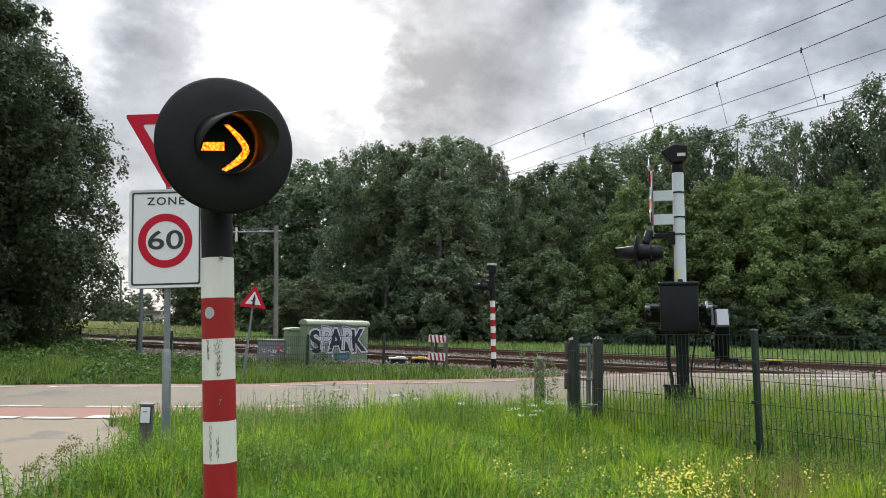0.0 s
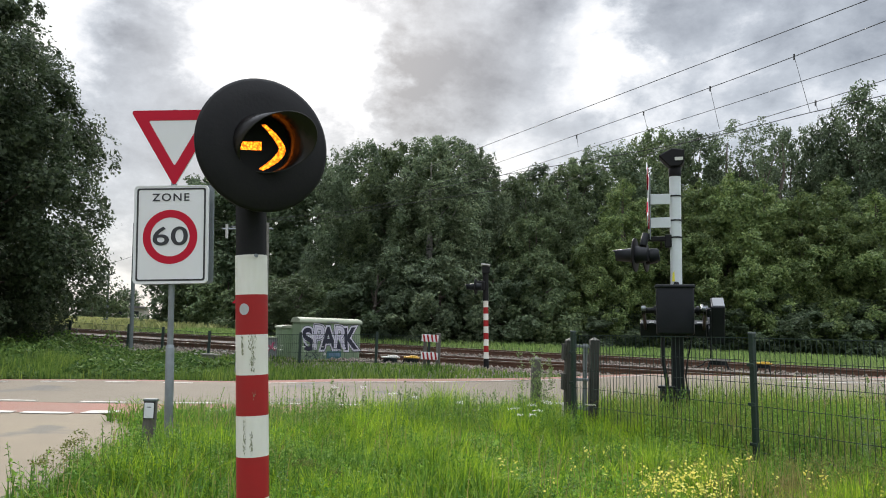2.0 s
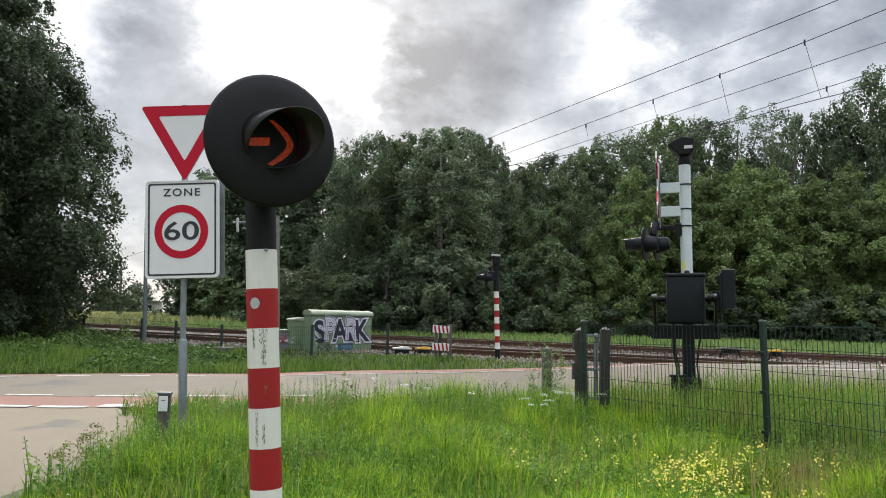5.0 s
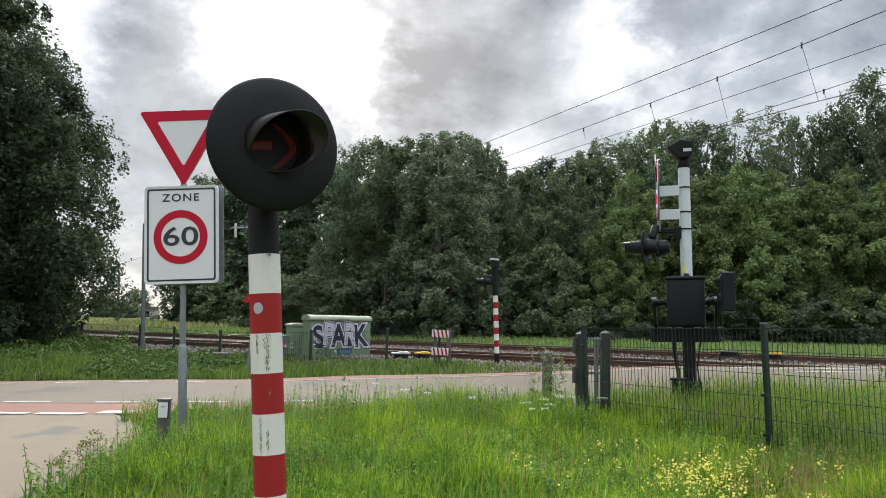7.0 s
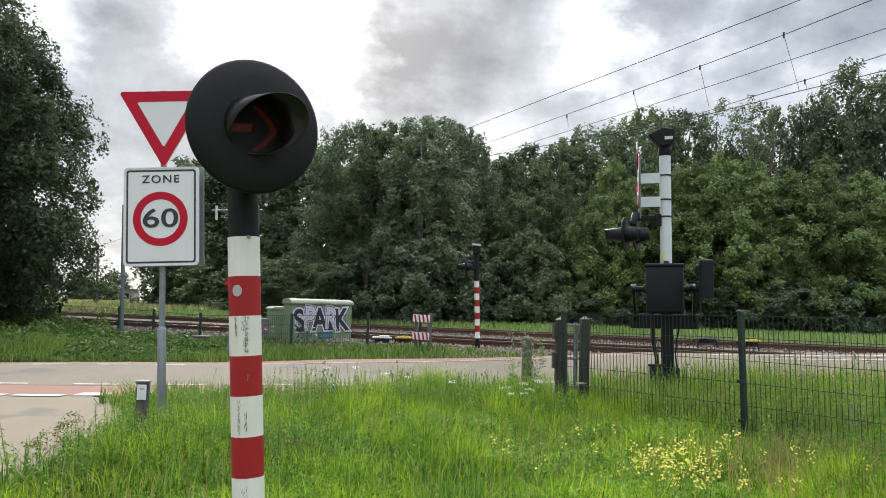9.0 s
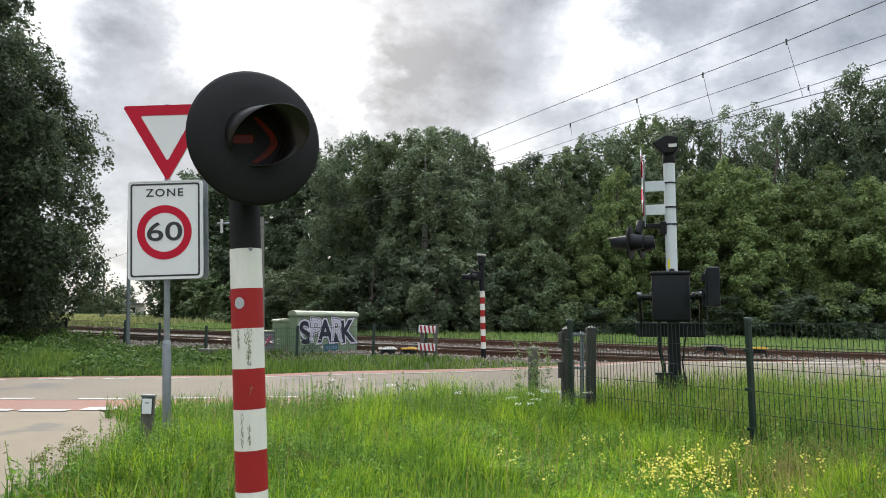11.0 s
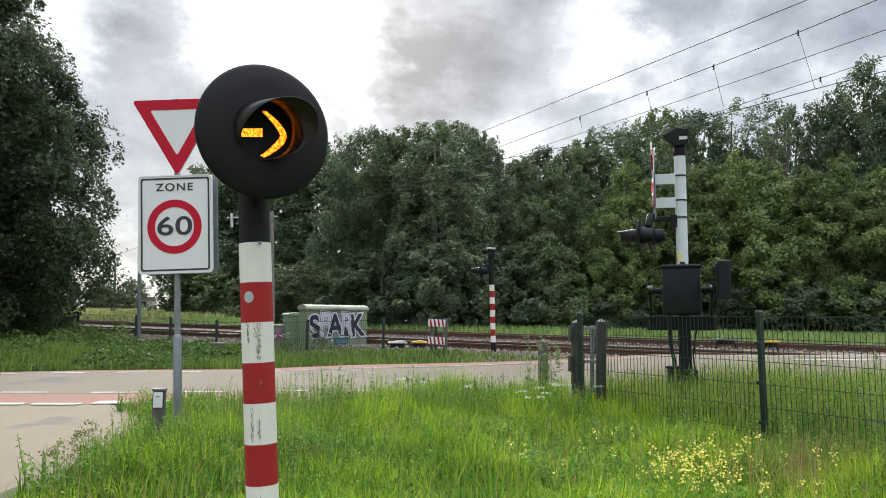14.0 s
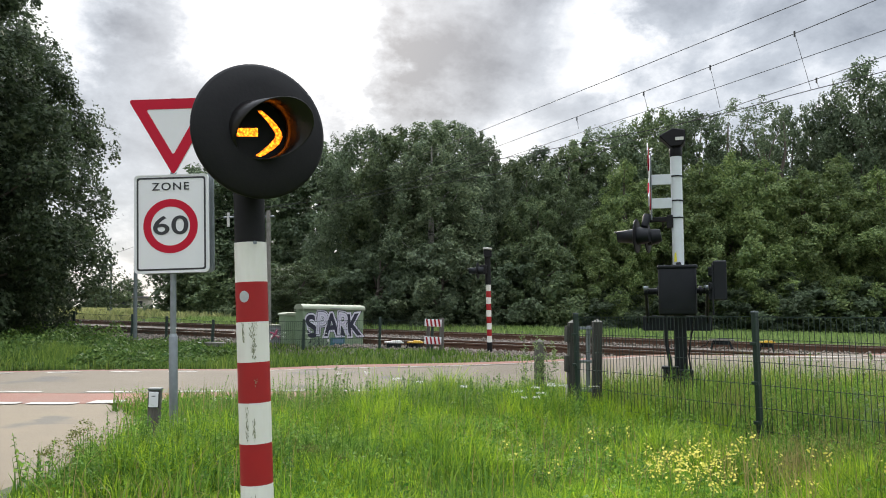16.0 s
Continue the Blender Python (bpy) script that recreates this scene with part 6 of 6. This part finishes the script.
    part("top", box((0.70, 0.49, 0.03), (0, 0, 0.59), 0.006), "cabinet_roof", s)
    bm = bmesh.new()
    for k in range(9):
        a = rng.uniform(0, 6.28)
        tube((0.20, -0.243, 0.36), (0.20 + 0.13 * math.cos(a), -0.243, 0.36 + 0.15 * math.sin(a)), 0.03, 0.006, 6, bm)
    part("paint_splash", bm, "spray_pink", body, "pink spray-paint star")
    s = thing("cable_cover", "low pale concrete cable cover beside the railway", "cable cover", at=(-5.35, 18.5, 0.20), turn=-30)
    part("body", box((0.40, 0.25, 0.14), (0, 0, 0.07), 0.015), "concrete", s)
    part("lid", box((0.44, 0.28, 0.04), (0, 0, 0.16), 0.01), "concrete", s)


def build_barrier_board():
    s = thing("barrier_board", "red and white striped barrier boards on timber posts", "barrier", at=(-0.20, 16.85, 0.22), turn=4)
    for x, y, h in ((0.155, -0.03, 0.84), (-0.125, 0.06, 0.76)):
        part("post", box((0.095 if x > 0 else 0.075, 0.08, h + 0.1), (x, y, h / 2 - 0.05), 0.006, 1), "grey_timber", s)
    for z in (0.73, 0.355):
        b = part("board", box((0.36, 0.025, 0.155), (-0.03, -0.09 + 0.02, z), 0.004, 1, turn=(0, 2, 0)), "sign_white", s)
        for k in range(4):
            x = -0.16 + 0.085 * k
            bm = prism([(x - 0.022, -0.0755), (x + 0.018, -0.0755), (x - 0.012, 0.0755), (x - 0.048, 0.0755)], 0.003, (0.02, -0.086, z))
            part("red_stripe", bm, "red_paint", b)


def balise(at, turn, label, colour, w=0.40):
    """A box of track equipment: a thin lid on splayed legs, with a dark motor and cable under it."""
    s = thing("track_box", label, "track equipment", "equipment on the track", at, turn)
    lid = part("lid", box((w, 0.26, 0.035), (0, 0, 0.235), 0.012), colour, s)
    part("lid_rib", box((w * 0.5, 0.18, 0.03), (w * 0.12, 0, 0.262), 0.01), colour, lid)
    part("motor", tube((-w * 0.30, -0.02, 0.16), (w * 0.28, -0.02, 0.16), 0.055, segments=12, bevel=0.01), "dark_machine", s)
    part("panel", box((w * 0.28, 0.012, 0.09), (w * 0.20, -0.125, 0.165), 0.004), "dark_machine", s)
    for sx in (-1, 1):
        for sy in (-1, 1):
            part("leg", tube((sx * w * 0.30, sy * 0.09, 0.22), (sx * w * 0.42, sy * 0.11, 0.0), 0.016, segments=8), "dark_machine", s)
    bm = bmesh.new()
    for a, b in (((-w * 0.5, 0, 0.20), (-w * 0.62, 0, 0.10)), ((-w * 0.62, 0, 0.10), (-w * 0.85, 0.03, 0.03))):
        tube(a, b, 0.014, segments=8, bm=bm)
    part("cable", bm, "black_paint", s)
    return s


def build_track_boxes():
    balise((-1.13, 18.0, 0.24), 10, "white track box with a dark cable beside the rails", "plastic_white", 0.42)
    balise((-0.64, 18.0, 0.25), -8, "yellow track box beside the rails", "machine_yellow", 0.34)
    zr = RAIL_TOP - 0.13
    balise((7.20, 20.6, zr), -25, "grey and black track box between the tracks", "concrete", 0.62)
    balise((8.25, 20.3, zr - 0.03), -25, "yellow track box between the tracks", "machine_yellow", 0.40)


def catenary_pole(at, h, r, arm, z_arm, label, lean=-2.3):
    s = thing("catenary_pole", label, "catenary pole", "catenary poles", at, lean=(0, lean))
    part("pole", tube((0, 0, -0.2), (0, 0, h), r, r * 0.85, 12), "concrete" if r > 0.1 else "cap_grey", s)
    part("foundation", box((r * 5, r * 5, 0.3), (0, 0, 0.0), 0.02), "concrete", s)
    if arm:
        part("arm", tube((0.25, 0, z_arm), (-arm, 0, z_arm), 0.045, segments=8), "galvanised", s)
        part("stay", tube((0, 0, h - 0.1), (-arm * 0.8, 0, z_arm + 0.1), 0.015, segments=6), "galvanised", s)
        part("insulator", tube((-arm * 0.9, 0, z_arm - 0.4), (-arm * 0.9, 0, z_arm + 0.2), 0.06, segments=8), "plastic_white", s)
    return s


def overhead_wire(pts, r, label="dark overhead wire above the railway"):
    s = thing("overhead_wire", label, "wire", "overhead wires")
    line = along(pts, 12 * (len(pts) - 1))
    # one unbroken round section swept along the line
    bm = bmesh.new()
    rings = []
    for i, p in enumerate(line):
        way = Vector(line[min(i + 1, len(line) - 1)] - line[max(i - 1, 0)]).normalized()
        side = way.cross(Vector((0, 0, 1))).normalized()
        up = side.cross(way)
        rings.append([bm.verts.new(Vector(p) + side * (r * math.cos(q)) + up * (r * math.sin(q))) for q in np.linspace(0, 2 * math.pi, 7)[:-1]])
    for a, b in zip(rings, rings[1:]):
        for k in range(6):
            bm.faces.new((a[k], a[(k + 1) % 6], b[(k + 1) % 6], b[k]))
    bm.faces.new(rings[0])
    bm.faces.new(rings[-1][::-1])
    part("conductor", soft(bm), "wire", s)
    return s, line


def build_catenary():
    catenary_pole((-7.42, 33.5, 0.35), 5.0, 0.105, 1.9, 4.75, "grey concrete catenary pole before the wood")
    catenary_pole((-21.0, 50.0, 0.30), 3.55, 0.075, 2.0, 3.45, "grey far catenary pole beside the line")
    catenary_pole((-7.93, 20.3, 0.20), 3.4, 0.052, 0, 0, "dark grey pole by the near track")
    A, _ = overhead_wire([(10.5, 9.2, 7.75), (7.358, 15.53, 7.7), (1.328, 27.70, 7.7), (-4.5, 39.4, 7.65)], 0.009)
    B, lb = overhead_wire([(11.2, 9.2, 7.7), (8.669, 15.375, 7.65), (6.761, 19.978, 7.65), (1.798, 30.673, 7.65), (-3.2, 41.4, 7.6)], 0.0095)
    C, lc = overhead_wire([(12.6, 10.9, 7.7), (9.795, 16.98, 7.65), (7.026, 23.035, 7.65), (3.97, 29.325, 7.65), (-2.0, 41.6, 7.6)], 0.0085)
    D, _ = overhead_wire([(11.8, 10.8, 7.05), (9.678, 16.807, 7.0), (7.698, 21.88, 7.0), (4.0, 31.4, 6.95)], 0.0085)
    E, le = overhead_wire([(11.6, 10.8, 6.25), (8.884, 15.404, 6.2), (7.971, 16.943, 6.2), (5.875, 20.497, 6.2), (0.659, 26.87, 6.2), (-3.5, 33.2, 6.1), (-9.0, 33.6, 5.35)], 0.0095)
    F, _ = overhead_wire([(2.02, 24.4, 5.6), (-1.776, 28.754, 5.6), (-5.8, 33.4, 5.5), (-9.1, 33.7, 5.2), (-22.5, 50.0, 3.9)], 0.0085)
    # droppers from the carrier to the contact wire
    for a, b in (((7.842, 17.448, 7.65), (8.199, 17.448, 6.34)), ((6.771, 20.032, 7.65), (7.017, 20.032, 6.576)), ((5.673, 22.598, 7.65), (5.79, 22.598, 7.148)), ((4.227, 25.723, 7.65), (4.287, 25.723, 7.29)), ((8.96, 18.829, 7.0), (8.9, 18.6, 6.75))):
        part("dropper", tube(a, b, 0.006, segments=6), "wire", B)
        part("dropper_clip", tube((a[0], a[1], a[2] - 0.08), (a[0], a[1], a[2] + 0.05), 0.022, segments=8), "wire", B)


def build_house():
    s = thing("distant_house", "distant pale house beyond the field", "house", at=(-61.0, 152.0, 0.2), turn=12)
    w = part("wall", box((9.0, 6.0, 2.6), (0, 0, 1.3), 0.03, 1), "house", s)
    part("roof", prism([(-4.9, 2.55), (4.9, 2.55), (4.6, 2.9), (-4.6, 2.9)], 7.0, (0, -3.5, 0)), "roof", s)
    for x in (-2.6, 0.2, 2.9):
        g = part("window", box((1.3, 0.1, 1.1), (x, -3.02, 1.45), 0.02), "dark_glass", s)
        part("window_frame", box((1.4, 0.06, 0.08), (x, -3.06, 0.86)), "sign_white", g)


# ---- wild flowers ----
def build_flowers():
    rng = np.random.default_rng(77)
    # yellow rattle heads in a drift near the fence
    pts = []
    for cx, cy, sx, sy, n in ((1.58, 4.55, 0.15, 0.26, 48), (1.7, 4.3, 0.18, 0.16, 18), (2.15, 5.4, 0.12, 0.12, 8), (1.2, 5.3, 0.15, 0.3, 4), (2.6, 5.1, 0.2, 0.2, 7), (0.95, 4.9, 0.2, 0.3, 3)):
        pts.append(np.stack((rng.normal(cx, sx, n), rng.normal(cy, sy, n)), -1))
    pts = np.concatenate(pts)
    P = []
    for x, y in pts:
        h = rng.uniform(0.22, 0.36)
        for _ in range(9):
            P.append((x + rng.normal(0, 0.016), y + rng.normal(0, 0.016), h + rng.uniform(-0.05, 0.045)))
    leaf_cloud("yellow_flowers", np.array(P), 0.0165, "yellow_flower", rng, "pale yellow meadow flowers in the grass", "flowers")
    blades("flower_stems", pts, 0.27, 0.006, "weed", "thin green flower stems", "flowers", 0.05, 3)
    # white umbels
    U = []
    for cx, cy, s, n in ((-0.55, 8.4, 0.35, 6), (0.9, 7.2, 0.12, 5), (1.4, 7.9, 0.3, 4), (-3.75, 17.2, 0.35, 12), (-4.9, 17.0, 0.4, 6), (-3.0, 17.1, 0.3, 4)):
        for _ in range(n):
            x, y = rng.normal(cx, s), rng.normal(cy, s * 0.6)
            z = float(ground_z(x, y)) + rng.uniform(0.38, 0.52)
            r = rng.uniform(0.03, 0.06)
            for _ in range(26):
                a, q = rng.uniform(0, 6.28), r * math.sqrt(rng.uniform(0, 1))
                U.append((x + q * math.cos(a), y + q * math.sin(a), z + rng.normal(0, 0.006)))
    leaf_cloud("white_umbels", np.array(U), 0.011, "white_flower", rng, "flat white umbel flowers in the verge", "flowers")
    # brown-green seed heads at the side road's edge and by the signal post
    D, stalks, high = [], [], []
    for cx, cy, sx, n, lo, hi in ((-2.40, 4.75, 0.14, 10, 0.22, 0.34), (-2.50, 5.3, 0.09, 6, 0.24, 0.36), (-0.95, 4.9, 0.12, 4, 0.20, 0.30), (2.9, 5.2, 0.3, 8, 0.3, 0.5)):
        for _ in range(n):
            x, y, h = rng.normal(cx, sx), rng.normal(cy, sx), rng.uniform(lo, hi)
            stalks.append((x, y)), high.append(h)
            for _ in range(46):
                a, q = rng.uniform(0, 6.28), 0.055 * math.sqrt(rng.uniform(0, 1))
                D.append((x + q * math.cos(a), y + q * math.sin(a), h + rng.normal(0, 0.012) - 2.5 * q * q))
    leaf_cloud("seed_heads", np.array(D), 0.013, "seed_head", rng, "brown-green seed heads on thin stalks", "weeds")
    blades("seed_stalks", np.array(stalks), np.array(high), 0.007, "seed_head", "thin brown-green weed stalks", "weeds", 0.03, 26)
    # tall leafy stalks: by the stub post, along the road's edge, behind the fence
    S, stems, tall = [], [], []
    spots = [(1.22 + dx, 9.35 + dy, h, 420, 0.17) for dx, dy, h in ((-0.12, 0, 0.95), (0.08, 0.05, 0.85), (0.0, -0.15, 1.02), (-0.05, 0.0, 0.9), (0.05, -0.1, 0.75), (0.0, 0.1, 0.68), (-0.2, -0.1, 0.55))]
    for cx, cy, sx, n, lo, hi in ((-1.15, 8.75, 0.22, 9, 0.32, 0.62), (-0.3, 8.9, 0.15, 6, 0.35, 0.58), (0.4, 9.1, 0.35, 8, 0.35, 0.52), (-2.0, 5.9, 0.25, 6, 0.25, 0.42), (3.5, 6.6, 0.35, 7, 0.6, 1.15), (4.5, 7.3, 0.5, 16, 0.5, 0.95), (3.4, 8.6, 0.6, 8, 0.4, 0.7), (5.8, 8.0, 0.6, 12, 0.5, 0.9)):
        for _ in range(n):
            spots.append((rng.normal(cx, sx), rng.normal(cy, sx * 0.7), rng.uniform(lo, hi), 90, 0.045))
    for x, y, h, n, spread in spots:
        lx, ly = rng.normal(0, 0.06, 2)
        # short side shoots carry the leaves
        shoots = [(rng.uniform(0.1, 1.0), rng.uniform(0, 6.28), rng.uniform(0.4, 1.0)) for _ in range(n // 9)]
        for q, a, r in shoots:
            for f in np.linspace(0.2, 1, 9):
                rr = spread * r * (1.25 - q) * f
                S.append((x + lx * q + rr * math.cos(a) + rng.normal(0, 0.006), y + ly * q + rr * math.sin(a) + rng.normal(0, 0.006), h * q + 0.5 * rr + rng.normal(0, 0.008)))
        stems.append((x, y))
        tall.append(h)
    leaf_cloud("tall_weeds", np.array(S), 0.017, "tall_weed", rng, "tall grey-green weeds beside the posts and fence", "weeds")
    blades("weed_stems", np.array(stems), np.array(tall) * 1.05, 0.009, "tall_weed", "upright weed stems", "weeds", 0.03, 6)
    # thin seeding grass along the crest of the verge
    x = rng.uniform(-2.4, 1.6, 900)
    y = np.interp(x, (-3, 0, 2), (8.6, 9.4, 9.6)) + rng.normal(-0.5, 0.45, 900)
    q = np.stack((x, y), -1)
    blades("seeding_grass", q[near_verge(q[:, 0], q[:, 1])], 0.52, 0.006, "tall_weed", "thin seeding grass stalks at the road's edge", "grass", 0.25, 16)


build_zone_sign()
build_warning_sign()
build_marker_post()
build_far_signal()
build_fence()
build_posts()
build_far_fence()
build_cabinets()
build_barrier_board()
build_track_boxes()
build_catenary()
build_house()
build_flowers()


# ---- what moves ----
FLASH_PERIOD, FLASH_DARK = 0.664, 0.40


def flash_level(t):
    """Which glow shows: 0 the bright lens; added plates: 1 middle, 2 low, 3 dark."""
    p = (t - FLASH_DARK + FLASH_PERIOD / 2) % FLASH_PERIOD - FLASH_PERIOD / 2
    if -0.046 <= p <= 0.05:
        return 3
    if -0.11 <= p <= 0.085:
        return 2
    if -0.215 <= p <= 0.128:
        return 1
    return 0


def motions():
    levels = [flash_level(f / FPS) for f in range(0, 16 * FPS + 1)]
    # the added plates slide over the lens in place of a changing glow
    for ob, level, sgn, y in DIM_PLATES:
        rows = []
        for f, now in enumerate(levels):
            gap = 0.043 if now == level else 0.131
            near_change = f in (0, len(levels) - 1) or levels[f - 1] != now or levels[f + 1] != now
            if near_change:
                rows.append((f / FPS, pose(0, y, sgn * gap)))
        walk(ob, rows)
    turn = [(0.0, 35.0), (1.0, 27.5), (2.0, 19.0), (3.0, 10.0), (3.7, 4.2), (4.2, 0.8), (4.6, 0.0), (16.0, 0.0)]
    walk(SWING, [(t, pose(0, 0, 1.50, a, 0, 0)) for t, a in turn])


motions()
